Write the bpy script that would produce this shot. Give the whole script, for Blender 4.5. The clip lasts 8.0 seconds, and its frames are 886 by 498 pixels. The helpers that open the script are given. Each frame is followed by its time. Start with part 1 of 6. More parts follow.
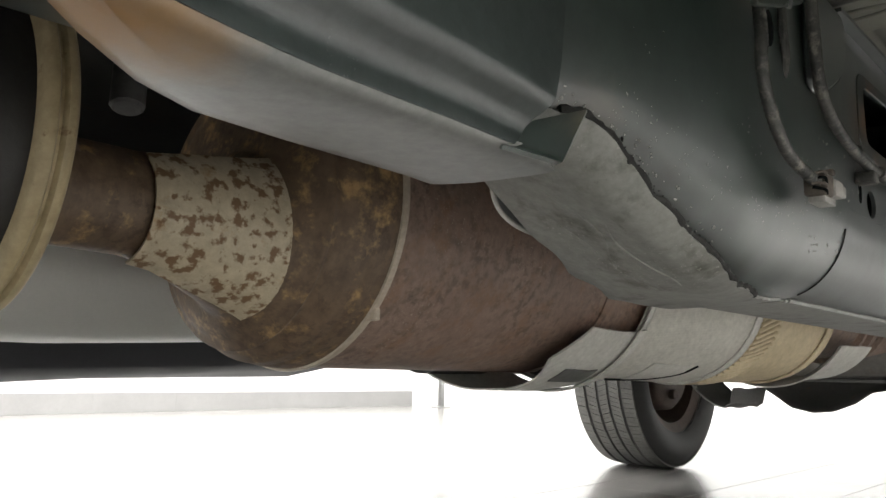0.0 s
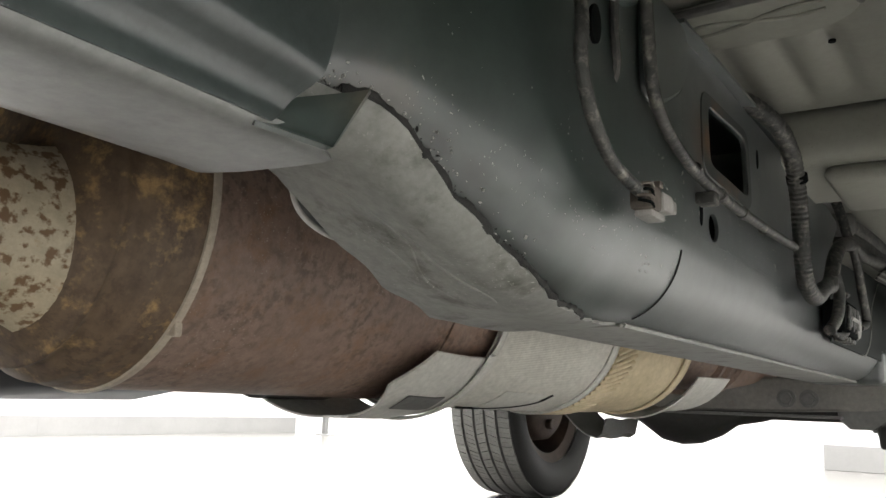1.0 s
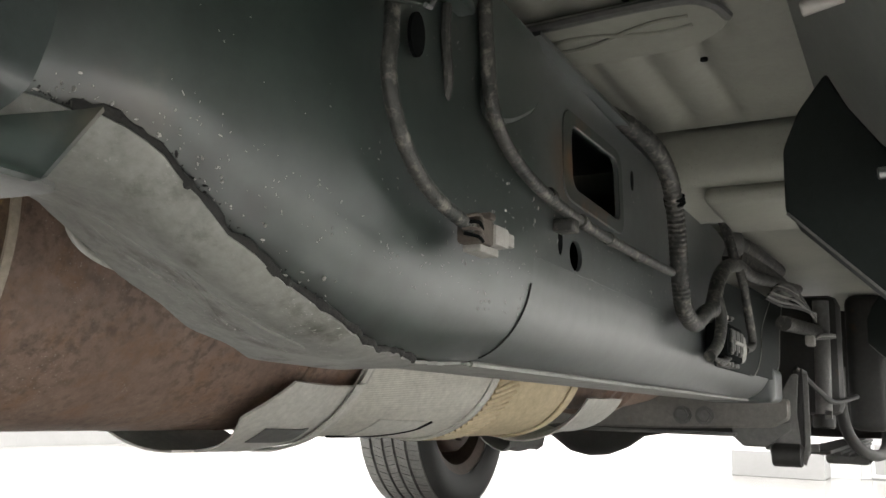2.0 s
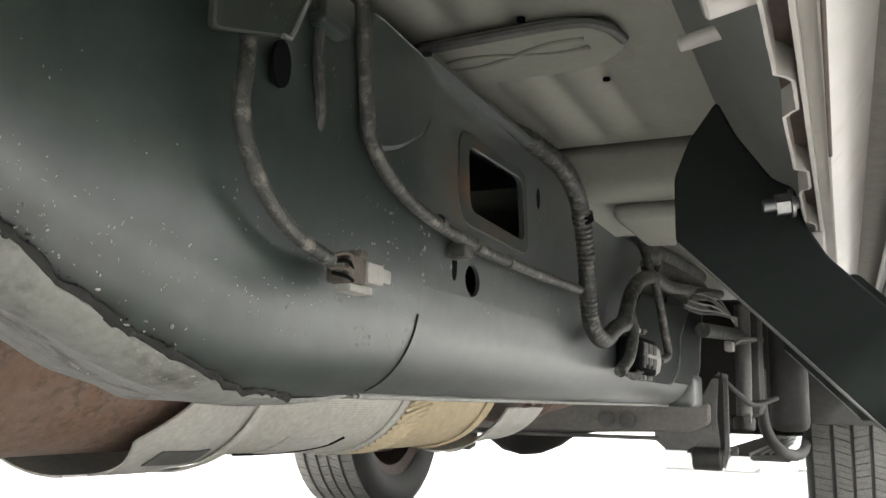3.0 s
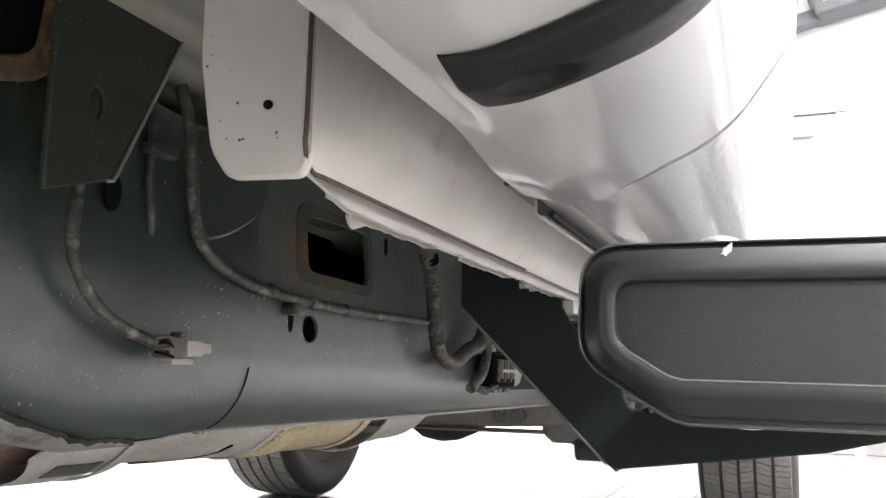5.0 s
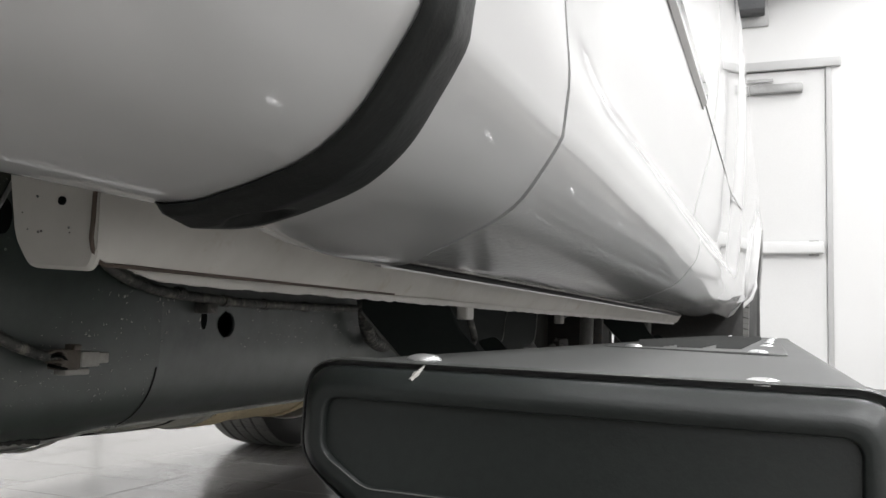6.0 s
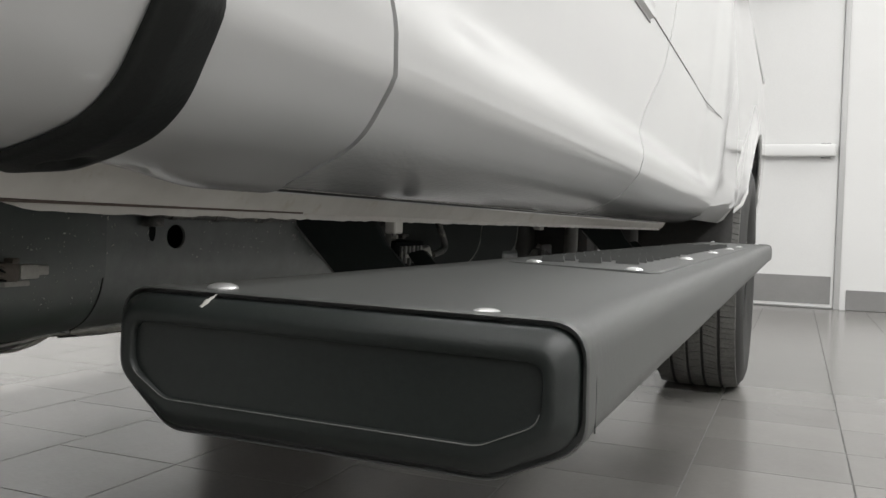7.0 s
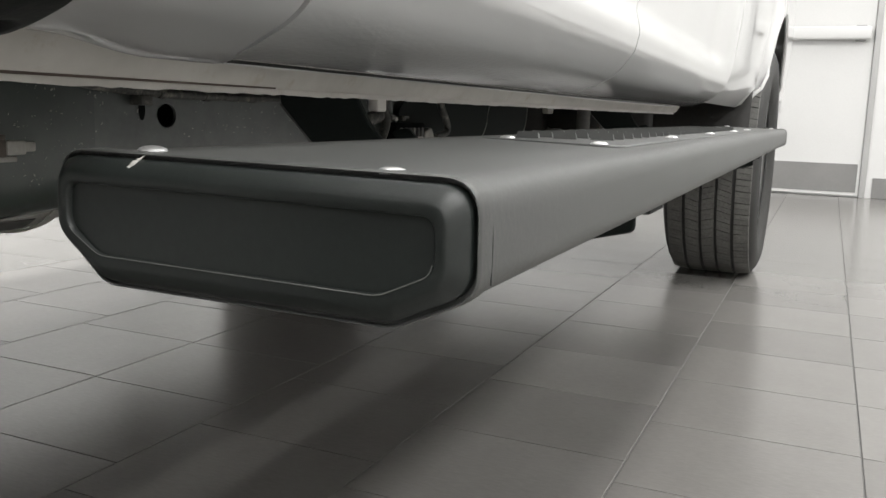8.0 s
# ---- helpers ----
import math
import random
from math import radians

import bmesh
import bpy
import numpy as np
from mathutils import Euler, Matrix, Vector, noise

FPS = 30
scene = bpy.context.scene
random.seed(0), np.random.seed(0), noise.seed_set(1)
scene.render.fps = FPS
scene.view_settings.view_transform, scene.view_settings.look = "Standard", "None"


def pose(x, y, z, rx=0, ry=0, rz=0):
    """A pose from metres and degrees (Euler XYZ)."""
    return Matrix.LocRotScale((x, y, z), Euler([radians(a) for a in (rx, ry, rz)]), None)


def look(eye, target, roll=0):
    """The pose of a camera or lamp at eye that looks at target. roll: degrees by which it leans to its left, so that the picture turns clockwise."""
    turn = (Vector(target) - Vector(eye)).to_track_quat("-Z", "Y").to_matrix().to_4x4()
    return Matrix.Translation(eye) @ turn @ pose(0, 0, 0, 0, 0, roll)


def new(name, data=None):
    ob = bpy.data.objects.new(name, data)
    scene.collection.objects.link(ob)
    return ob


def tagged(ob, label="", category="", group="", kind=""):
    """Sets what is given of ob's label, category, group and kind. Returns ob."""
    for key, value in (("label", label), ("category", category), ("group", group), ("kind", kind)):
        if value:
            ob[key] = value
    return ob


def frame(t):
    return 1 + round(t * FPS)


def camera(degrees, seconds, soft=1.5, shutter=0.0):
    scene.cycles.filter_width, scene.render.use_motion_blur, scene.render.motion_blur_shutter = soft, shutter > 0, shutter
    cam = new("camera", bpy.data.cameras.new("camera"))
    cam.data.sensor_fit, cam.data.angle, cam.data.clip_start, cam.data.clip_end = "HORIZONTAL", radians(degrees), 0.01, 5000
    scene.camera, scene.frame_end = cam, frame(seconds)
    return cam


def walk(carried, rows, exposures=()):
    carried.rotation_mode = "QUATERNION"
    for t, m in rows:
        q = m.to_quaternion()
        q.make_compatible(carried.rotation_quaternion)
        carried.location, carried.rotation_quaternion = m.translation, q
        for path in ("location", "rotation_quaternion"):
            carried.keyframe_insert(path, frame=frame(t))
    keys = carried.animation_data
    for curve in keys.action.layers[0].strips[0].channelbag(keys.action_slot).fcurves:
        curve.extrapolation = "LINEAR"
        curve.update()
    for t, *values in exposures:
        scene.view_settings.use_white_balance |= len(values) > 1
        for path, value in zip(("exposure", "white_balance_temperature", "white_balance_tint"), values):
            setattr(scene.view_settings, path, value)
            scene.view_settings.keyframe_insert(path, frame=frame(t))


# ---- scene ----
cam = camera(55.0, 8.0)
PATH = [
    (0, (0.6989, 0.8839, 0.3238), (-0.5988, 2.3794, 0.6051), 1.27),
    (0.5, (0.6981, 0.9268, 0.3147), (-0.4959, 2.5008, 0.6263), 1.95),
    (1, (0.7049, 0.9655, 0.3242), (-0.3970, 2.5975, 0.6744), 2.17),
    (1.5, (0.7151, 1.0211, 0.3485), (-0.2994, 2.7075, 0.7044), 1.89),
    (1.7, (0.7199, 1.0284, 0.3492), (-0.2705, 2.7282, 0.7097), 1.88),
    (3, (0.7503, 1.0642, 0.3770), (-0.0885, 2.8453, 0.7292), 1.39),
    (3.5, (0.7754, 1.0366, 0.3878), (-0.0265, 2.8365, 0.7306), 1.09),
    (4, (0.8109, 1.0146, 0.3973), (0.0454, 2.8308, 0.7372), 0.94),
    (4.5, (0.8436, 1.0002, 0.4085), (0.1015, 2.8295, 0.7290), 0.72),
    (5, (0.8816, 0.9855, 0.4197), (0.1494, 2.8218, 0.7230), 1.05),
    (5.2, (0.9020, 0.9832, 0.4295), (0.1617, 2.8186, 0.7177), 1.10),
    (6.3, (0.9796, 0.9825, 0.4724), (0.2479, 2.8405, 0.5851), 1.76),
    (6.5, (0.9947, 0.9836, 0.4751), (0.2532, 2.8399, 0.5417), 1.81),
    (7, (1.0359, 0.9818, 0.4771), (0.2703, 2.8285, 0.4173), 1.74),
    (7.5, (1.0607, 0.9795, 0.4752), (0.2717, 2.8102, 0.3144), 1.77),
    (8, (1.0710, 0.9869, 0.4704), (0.2675, 2.7899, 0.1490), 1.72),
]
EXPOSURES = [(0, 0.8, 6500, 10), (0.5, 0.98, 6500, 10), (1, 1.04, 6500, 10), (1.5, 1.03, 6500, 10), (3.0, 1.53, 6450, 10), (4.0, 1.66, 6400, 13), (4.5, 1.54, 6400, 14), (5.0, 1.10, 6350, 15), (5.2, 0.86, 6350, 15), (6.2, -0.76, 6350, 11), (6.5, -0.84, 6350, 11), (7.0, -0.88, 6450, 10), (7.5, -0.96, 6500, 10), (8, -0.52, 6500, 10)]
walk(cam, [(t, look(e, g, r)) for t, e, g, r in PATH], EXPOSURES)

# ---- world, lights, exposure ----
world = bpy.data.worlds.new("world")
scene.world = world
world.use_nodes = True
world.node_tree.nodes["Background"].inputs[0].default_value = (0.95, 0.97, 1.0, 1)
world.node_tree.nodes["Background"].inputs[1].default_value = 0.3


def area_lamp(x, y, z, sx, sy, watts):
    data = bpy.data.lights.new("ceiling_panel", "AREA")
    data.shape, data.size, data.size_y, data.energy = "RECTANGLE", sx, sy, watts
    data.color = (1.0, 0.99, 0.974)
    ob = new("ceiling_panel_lamp", data)
    ob.matrix_world = pose(x, y, z)
    return ob


for lx in (-3.6, -1.2, 1.9, 3.6):
    for ly in (-2.4, 0.6, 3.4, 6.0):
        area_lamp(lx, ly, 3.27, 0.6, 1.2, (55 if ly > 5 else 105) * (0.72 if lx == 1.9 else 1.05 if lx == 3.6 else 1.05))


# ---- materials ----
def material(name, color, rough=0.5, metal=0.0, coat=0.0):
    m = bpy.data.materials.new(name)
    m.use_nodes = True
    b = m.node_tree.nodes["Principled BSDF"]
    b.inputs["Base Color"].default_value = (*color, 1)
    b.inputs["Roughness"].default_value = rough
    b.inputs["Metallic"].default_value = metal
    b.inputs["Coat Weight"].default_value = coat
    b.inputs["Coat Roughness"].default_value = 0.06
    return m


def node(m, kind, **values):
    n = m.node_tree.nodes.new(kind)
    for key, value in values.items():
        n.inputs[key].default_value = value
    return n


def link(m, a, b):
    m.node_tree.links.new(a, b)


def coords(m, stretch=(1, 1, 1)):
    c = m.node_tree.nodes.new("ShaderNodeTexCoord")
    mp = m.node_tree.nodes.new("ShaderNodeMapping")
    mp.inputs["Scale"].default_value = stretch
    link(m, c.outputs["Object"], mp.inputs["Vector"])
    return mp.outputs["Vector"]


def ramp(m, fac, stops):
    r = m.node_tree.nodes.new("ShaderNodeValToRGB")
    e = r.color_ramp.elements
    while len(e) < len(stops):
        e.new(0.5)
    for k, (at, c) in enumerate(stops):
        e[k].position = at
        e[k].color = (*c, 1) if len(c) == 3 else c
    link(m, fac, r.inputs["Fac"])
    return r.outputs["Color"]


def noise_of(m, scale, detail=4.0, rough=0.6, stretch=(1, 1, 1)):
    n = node(m, "ShaderNodeTexNoise", Scale=scale, Detail=detail, Roughness=rough)
    link(m, coords(m, stretch), n.inputs["Vector"])
    return n.outputs["Fac"]


def mix(m, fac, a, b, blend="MIX"):
    n = m.node_tree.nodes.new("ShaderNodeMix")
    n.data_type, n.blend_type = "RGBA", blend
    for sock, v in ((n.inputs[0], fac), (n.inputs[6], a), (n.inputs[7], b)):
        if isinstance(v, (int, float)):
            sock.default_value = v
        elif isinstance(v, tuple):
            sock.default_value = (*v, 1)
        else:
            link(m, v, sock)
    return n.outputs[2]


def base(m, color):
    link(m, color, m.node_tree.nodes["Principled BSDF"].inputs["Base Color"])


def bumped(m, height, strength=0.3, distance=0.002):
    n = node(m, "ShaderNodeBump", Strength=strength, Distance=distance)
    link(m, height, n.inputs["Height"])
    link(m, n.outputs["Normal"], m.node_tree.nodes["Principled BSDF"].inputs["Normal"])


def rough_by(m, fac, lo, hi):
    n = node(m, "ShaderNodeMapRange")
    n.inputs["To Min"].default_value, n.inputs["To Max"].default_value = lo, hi
    link(m, fac, n.inputs["Value"])
    link(m, n.outputs["Result"], m.node_tree.nodes["Principled BSDF"].inputs["Roughness"])


def worn(name, c_low, c_high, rough=(0.4, 0.65), big=6.0, fine=90.0, metal=0.0, bump=0.25, specks=None, coat=0.0, coat_rough=0.06, rust=None, rust_at=(0.6, 0.7), stretch=(1, 1, 1), dust=None, grit=0.35, pits=None):
    """A painted or bare surface with broad stains, fine grain, and scattered specks."""
    m = material(name, c_low, rough[0], metal, coat)
    m.node_tree.nodes["Principled BSDF"].inputs["Coat Roughness"].default_value = coat_rough
    broad = noise_of(m, big, 5.0, 0.65, stretch)
    grain = noise_of(m, fine, 4.0, 0.7)
    col = ramp(m, broad, [(0.3, c_low), (0.72, c_high)])
    col = mix(m, grit, col, ramp(m, grain, [(0.3, tuple(0.55 * v for v in c_low)), (0.75, tuple(min(1, 1.25 * v) for v in c_high))]))
    if rust:
        patch = ramp(m, noise_of(m, big * 3.2, 8.0, 0.7), [(rust_at[0], (0, 0, 0)), (rust_at[1], (1, 1, 1))])
        col = mix(m, patch, col, rust)
    if pits:
        spots = ramp(m, noise_of(m, 120.0, 5.0, 0.65), [(0.48, (0, 0, 0)), (0.62, (1, 1, 1))])
        near = ramp(m, noise_of(m, 16.0, 3.0, 0.6), [(0.36, (0.10, 0.10, 0.10)), (0.62, (0.60, 0.60, 0.60))])
        col = mix(m, mix(m, 1.0, spots, near, "MULTIPLY"), col, pits)
    if dust:
        film = ramp(m, noise_of(m, 26.0, 7.0, 0.72), [(0.42, (0, 0, 0)), (0.72, (1, 1, 1))])
        col = mix(m, mix(m, 1.0, film, (0.36, 0.36, 0.36), "MULTIPLY"), col, dust)
    if specks:
        dots = ramp(m, noise_of(m, 620.0, 1.0, 0.5), [(0.69, (0, 0, 0)), (0.735, (1, 1, 1))])
        where = ramp(m, noise_of(m, 11.0, 3.0, 0.6), [(0.48, (0, 0, 0)), (0.64, (1, 1, 1))])
        col = mix(m, mix(m, 1.0, dots, where, "MULTIPLY"), col, specks)
    base(m, col)
    rough_by(m, broad, *rough)
    bumped(m, grain, bump, 0.0012)
    return m


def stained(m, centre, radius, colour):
    """A soft-edged patch, such as a stain, with a ragged outline round a place."""
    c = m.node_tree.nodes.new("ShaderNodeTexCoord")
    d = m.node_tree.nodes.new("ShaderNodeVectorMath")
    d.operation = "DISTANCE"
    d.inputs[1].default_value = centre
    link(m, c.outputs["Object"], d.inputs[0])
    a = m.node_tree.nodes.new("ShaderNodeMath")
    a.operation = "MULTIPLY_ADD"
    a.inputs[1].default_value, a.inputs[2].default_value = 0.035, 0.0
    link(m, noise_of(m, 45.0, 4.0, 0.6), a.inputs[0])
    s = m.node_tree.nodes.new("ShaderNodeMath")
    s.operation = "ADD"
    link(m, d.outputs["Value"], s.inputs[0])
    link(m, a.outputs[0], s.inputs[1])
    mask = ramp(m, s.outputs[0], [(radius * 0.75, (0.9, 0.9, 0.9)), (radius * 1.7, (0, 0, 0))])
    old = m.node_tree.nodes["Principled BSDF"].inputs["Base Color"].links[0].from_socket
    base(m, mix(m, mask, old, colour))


M_FRAME = worn("frame paint", (0.018, 0.030, 0.0245), (0.034, 0.047, 0.041), (0.40, 0.46), 5.0, 48.0, bump=0.06, coat=1.0, coat_rough=0.30, grit=0.55)
M_FRAME_REAR = worn("dusty frame paint", (0.040, 0.051, 0.047), (0.070, 0.080, 0.077), (0.42, 0.50), 5.0, 48.0, bump=0.06, coat=0.9, coat_rough=0.34, grit=0.55)
M_FLAP = worn("dark flap paint", (0.014, 0.022, 0.016), (0.026, 0.034, 0.026), (0.5, 0.7), 9.0, 120.0, bump=0.15, specks=(0.25, 0.25, 0.24), dust=(0.06, 0.052, 0.04))
# bracket's side wall: its shade is put into this darker colour
M_WALL_SHADED = worn("shaded bracket side paint", (0.018, 0.028, 0.0255), (0.040, 0.051, 0.048), (0.36, 0.48), 7.0, 120.0, bump=0.08, specks=(0.3, 0.3, 0.3), coat=1.0, coat_rough=0.26)
stained(M_FRAME, (0.500, 1.225, 0.440), 0.026, (0.17, 0.145, 0.105))
# a row of darker patches along the weld
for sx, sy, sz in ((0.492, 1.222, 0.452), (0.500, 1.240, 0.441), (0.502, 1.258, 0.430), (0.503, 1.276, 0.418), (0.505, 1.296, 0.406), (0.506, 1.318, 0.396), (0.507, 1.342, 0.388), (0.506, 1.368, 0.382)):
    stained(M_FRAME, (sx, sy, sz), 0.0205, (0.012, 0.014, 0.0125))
stained(M_FRAME, (0.528, 1.325, 0.560), 0.030, (0.075, 0.055, 0.022))
stained(M_FRAME, (0.530, 1.318, 0.506), 0.008, (0.13, 0.10, 0.07))
# dust, and floor light on downward faces, both put into this paler paint
M_FRAME_DUST_LIT = worn("frame paint with dust and floor bounce", (0.20, 0.205, 0.19), (0.33, 0.328, 0.30), (0.45, 0.65), 9.0, 120.0, bump=0.18, specks=(0.5, 0.49, 0.45), rust=(0.085, 0.082, 0.068), rust_at=(0.53, 0.72), stretch=(1, 0.35, 1))
M_WELD = worn("weld", (0.006, 0.007, 0.0065), (0.024, 0.023, 0.020), (0.7, 0.85), 60.0, 260.0, bump=0.9)
# light bounced onto the bracket's bottom plate is put into this paler grey
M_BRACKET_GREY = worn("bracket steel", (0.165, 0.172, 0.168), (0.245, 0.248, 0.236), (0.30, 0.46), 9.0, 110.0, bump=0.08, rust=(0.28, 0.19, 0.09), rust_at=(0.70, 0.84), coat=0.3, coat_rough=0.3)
stained(M_BRACKET_GREY, (0.462, 1.000, 0.43), 0.040, (0.33, 0.175, 0.045))
M_RUST = worn("rusty steel", (0.175, 0.118, 0.092), (0.315, 0.225, 0.175), (0.42, 0.65), 9.0, 90.0, bump=0.25, rust=(0.235, 0.135, 0.08), rust_at=(0.50, 0.70), specks=(0.46, 0.40, 0.35), pits=(0.060, 0.040, 0.030))
M_RUST_TAN = worn("heat-tinted rust", (0.085, 0.058, 0.040), (0.205, 0.140, 0.085), (0.45, 0.7), 12.0, 80.0, bump=0.45, rust=(0.44, 0.29, 0.13), rust_at=(0.54, 0.68), stretch=(1, 4.0, 1), pits=(0.045, 0.030, 0.020))
M_TAN = worn("spotted heat shield", (0.44, 0.37, 0.25), (0.60, 0.53, 0.39), (0.45, 0.65), 10.0, 120.0, bump=0.3, rust=(0.36, 0.23, 0.10), rust_at=(0.58, 0.72))
blots = ramp(M_TAN, noise_of(M_TAN, 105.0, 4.0, 0.55), [(0.52, (0, 0, 0)), (0.60, (0.9, 0.9, 0.9))])
base(M_TAN, mix(M_TAN, blots, M_TAN.node_tree.nodes["Principled BSDF"].inputs["Base Color"].links[0].from_socket, (0.155, 0.075, 0.025)))
stained(M_TAN, (0.190, 1.186, 0.430), 0.014, (0.17, 0.12, 0.075))
M_BAND = worn("clamp band steel", (0.42, 0.36, 0.28), (0.56, 0.50, 0.40), (0.4, 0.6), 20.0, 160.0, metal=0.2, bump=0.2)
M_GOLD = worn("flange band", (0.34, 0.27, 0.15), (0.46, 0.38, 0.23), (0.4, 0.6), 16.0, 120.0, bump=0.25, rust=(0.16, 0.09, 0.04))
M_SHIELD = worn("aluminium shield", (0.50, 0.495, 0.455), (0.64, 0.63, 0.58), (0.42, 0.58), 12.0, 140.0, metal=0.12, bump=0.2)
M_WRAP = worn("tan sleeve", (0.52, 0.43, 0.27), (0.66, 0.56, 0.38), (0.5, 0.65), 14.0, 100.0, metal=0.1, bump=0.3)
M_DARKSTEEL = worn("dark underbody steel", (0.014, 0.014, 0.0135), (0.036, 0.035, 0.032), (0.45, 0.7), 8.0, 90.0, bump=0.3, rust=(0.05, 0.028, 0.015))
M_GREYSTEEL = worn("grey underbody steel", (0.085, 0.087, 0.085), (0.16, 0.158, 0.147), (0.42, 0.62), 9.0, 100.0, bump=0.25, rust=(0.12, 0.075, 0.042), rust_at=(0.64, 0.80))
M_ALU = worn("cast aluminium", (0.64, 0.64, 0.60), (0.72, 0.72, 0.68), (0.35, 0.5), 4.0, 240.0, metal=0.2, bump=0.04, grit=0.08)
M_PAN = worn("primer", (0.255, 0.258, 0.220), (0.355, 0.355, 0.305), (0.42, 0.55), 5.0, 120.0, grit=0.12, bump=0.08, specks=(0.2, 0.19, 0.16))
M_SILL = worn("dusty white paint", (0.52, 0.50, 0.46), (0.66, 0.64, 0.60), (0.34, 0.46), 12.0, 60.0, grit=0.05, bump=0.01, rust=(0.42, 0.36, 0.27), rust_at=(0.58, 0.80))
def paint_material(name, guard):
    """White gloss paint; with guard, a pebbled stone-chip coat along the bottom edge."""
    m = material(name, (0.70, 0.70, 0.69), 0.35, 0.0, 1.0)
    m.node_tree.nodes["Principled BSDF"].inputs["Coat Roughness"].default_value = 0.025
    base(m, ramp(m, noise_of(m, 3.0, 3.0, 0.5), [(0.3, (0.575, 0.576, 0.572)), (0.7, (0.595, 0.595, 0.59))]))
    height = noise_of(m, 260.0, 2.0, 0.5)
    if not guard:
        bumped(m, height, 0.02, 0.0003)
        return m
    c = m.node_tree.nodes.new("ShaderNodeTexCoord")
    xyz = m.node_tree.nodes.new("ShaderNodeSeparateXYZ")
    link(m, c.outputs["Object"], xyz.inputs[0])
    low = node(m, "ShaderNodeMapRange")
    low.inputs["From Min"].default_value, low.inputs["From Max"].default_value = 0.506, 0.516
    low.inputs["To Min"].default_value, low.inputs["To Max"].default_value = 0.20, 0.015
    link(m, xyz.outputs["Z"], low.inputs["Value"])
    n = node(m, "ShaderNodeBump", Distance=0.0012)
    link(m, noise_of(m, 330.0, 2.0, 0.5, (1.0, 0.45, 1.0)), n.inputs["Height"])
    link(m, low.outputs["Result"], n.inputs["Strength"])
    b = m.node_tree.nodes["Principled BSDF"]
    link(m, n.outputs["Normal"], b.inputs["Normal"])
    link(m, n.outputs["Normal"], b.inputs["Coat Normal"])
    return m


M_PAINT = paint_material("white body paint", False)
M_DOORSKIN = paint_material("white door paint with stone guard", True)
M_TRIM = worn("black trim plastic", (0.008, 0.009, 0.0085), (0.014, 0.0155, 0.0145), (0.4, 0.55), 8.0, 260.0, bump=0.2)
M_TRIM.node_tree.nodes["Principled BSDF"].inputs["Specular IOR Level"].default_value = 0.3
M_STEP = worn("black powder coat", (0.048, 0.050, 0.048), (0.062, 0.064, 0.061), (0.38, 0.46), 6.0, 420.0, bump=0.1, grit=0.15)
M_CAP = worn("cap plastic", (0.0095, 0.0125, 0.0115), (0.015, 0.0185, 0.017), (0.36, 0.48), 7.0, 420.0, bump=0.08)
M_BLACKBRKT = worn("black bracket paint", (0.0055, 0.009, 0.0078), (0.009, 0.0135, 0.0118), (0.62, 0.72), 5.0, 200.0, bump=0.06)
M_BLACKBRKT.node_tree.nodes["Principled BSDF"].inputs["Specular IOR Level"].default_value = 0.25
M_RUBBER = worn("tyre rubber", (0.022, 0.022, 0.021), (0.036, 0.036, 0.034), (0.55, 0.75), 10.0, 160.0, bump=0.2)
M_TREAD = worn("dusty tread rubber", (0.085, 0.084, 0.078), (0.145, 0.143, 0.133), (0.6, 0.8), 20.0, 160.0, bump=0.3)
M_RIM = worn("rim alloy", (0.45, 0.45, 0.44), (0.58, 0.58, 0.57), (0.25, 0.4), 5.0, 100.0, metal=0.8, bump=0.05)
M_BEAM = worn("grey-brown beam", (0.135, 0.130, 0.118), (0.225, 0.216, 0.198), (0.45, 0.65), 9.0, 100.0, bump=0.25, rust=(0.13, 0.085, 0.055), rust_at=(0.62, 0.80))
M_BRAKE = worn("brake drum iron", (0.06, 0.042, 0.032), (0.12, 0.085, 0.065), (0.5, 0.7), 20.0, 100.0, bump=0.4)
M_HOSE = worn("dusty hose", (0.012, 0.014, 0.013), (0.046, 0.048, 0.044), (0.4, 0.62), 34.0, 150.0, bump=1.0, dust=(0.20, 0.19, 0.17), grit=0.6, rust=(0.19, 0.18, 0.155), rust_at=(0.52, 0.66))
M_PLUG = worn("connector plastic", (0.26, 0.255, 0.235), (0.40, 0.39, 0.36), (0.45, 0.6), 40.0, 200.0, bump=0.15)
M_PLUG_BROWN = worn("brown connector", (0.05, 0.04, 0.032), (0.13, 0.11, 0.09), (0.5, 0.7), 60.0, 200.0, bump=0.4)
M_ZINC = worn("zinc bolt", (0.27, 0.28, 0.28), (0.42, 0.42, 0.41), (0.25, 0.4), 60.0, 200.0, metal=0.9, bump=0.1)
M_SCREW = material("bright screw", (0.82, 0.82, 0.82), 0.28, 0.9)
M_INNER = worn("grey-green inner colour", (0.20, 0.215, 0.20), (0.28, 0.295, 0.275), (0.4, 0.55), 6.0, 90.0, grit=0.12, bump=0.05)
# grey that stands for shade in the gap beside the sill
M_GAP_SHADE = worn("grey gap shade", (0.14, 0.135, 0.12), (0.20, 0.19, 0.17), (0.6, 0.75), 12.0, 120.0, bump=0.1)
# black put in for shade inside holes; also colours wires, ties and connectors
M_HOLE = material("black for hole shade and small parts", (0.006, 0.007, 0.007), 0.9)
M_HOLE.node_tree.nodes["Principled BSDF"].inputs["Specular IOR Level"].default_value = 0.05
M_WALL = worn("white wall paint", (0.65, 0.65, 0.643), (0.68, 0.68, 0.672), (0.5, 0.6), 1.2, 140.0, bump=0.04, grit=0.08)
M_DOOR = worn("white exit door paint", (0.62, 0.62, 0.613), (0.65, 0.65, 0.643), (0.35, 0.45), 1.5, 120.0, bump=0.03, grit=0.08)
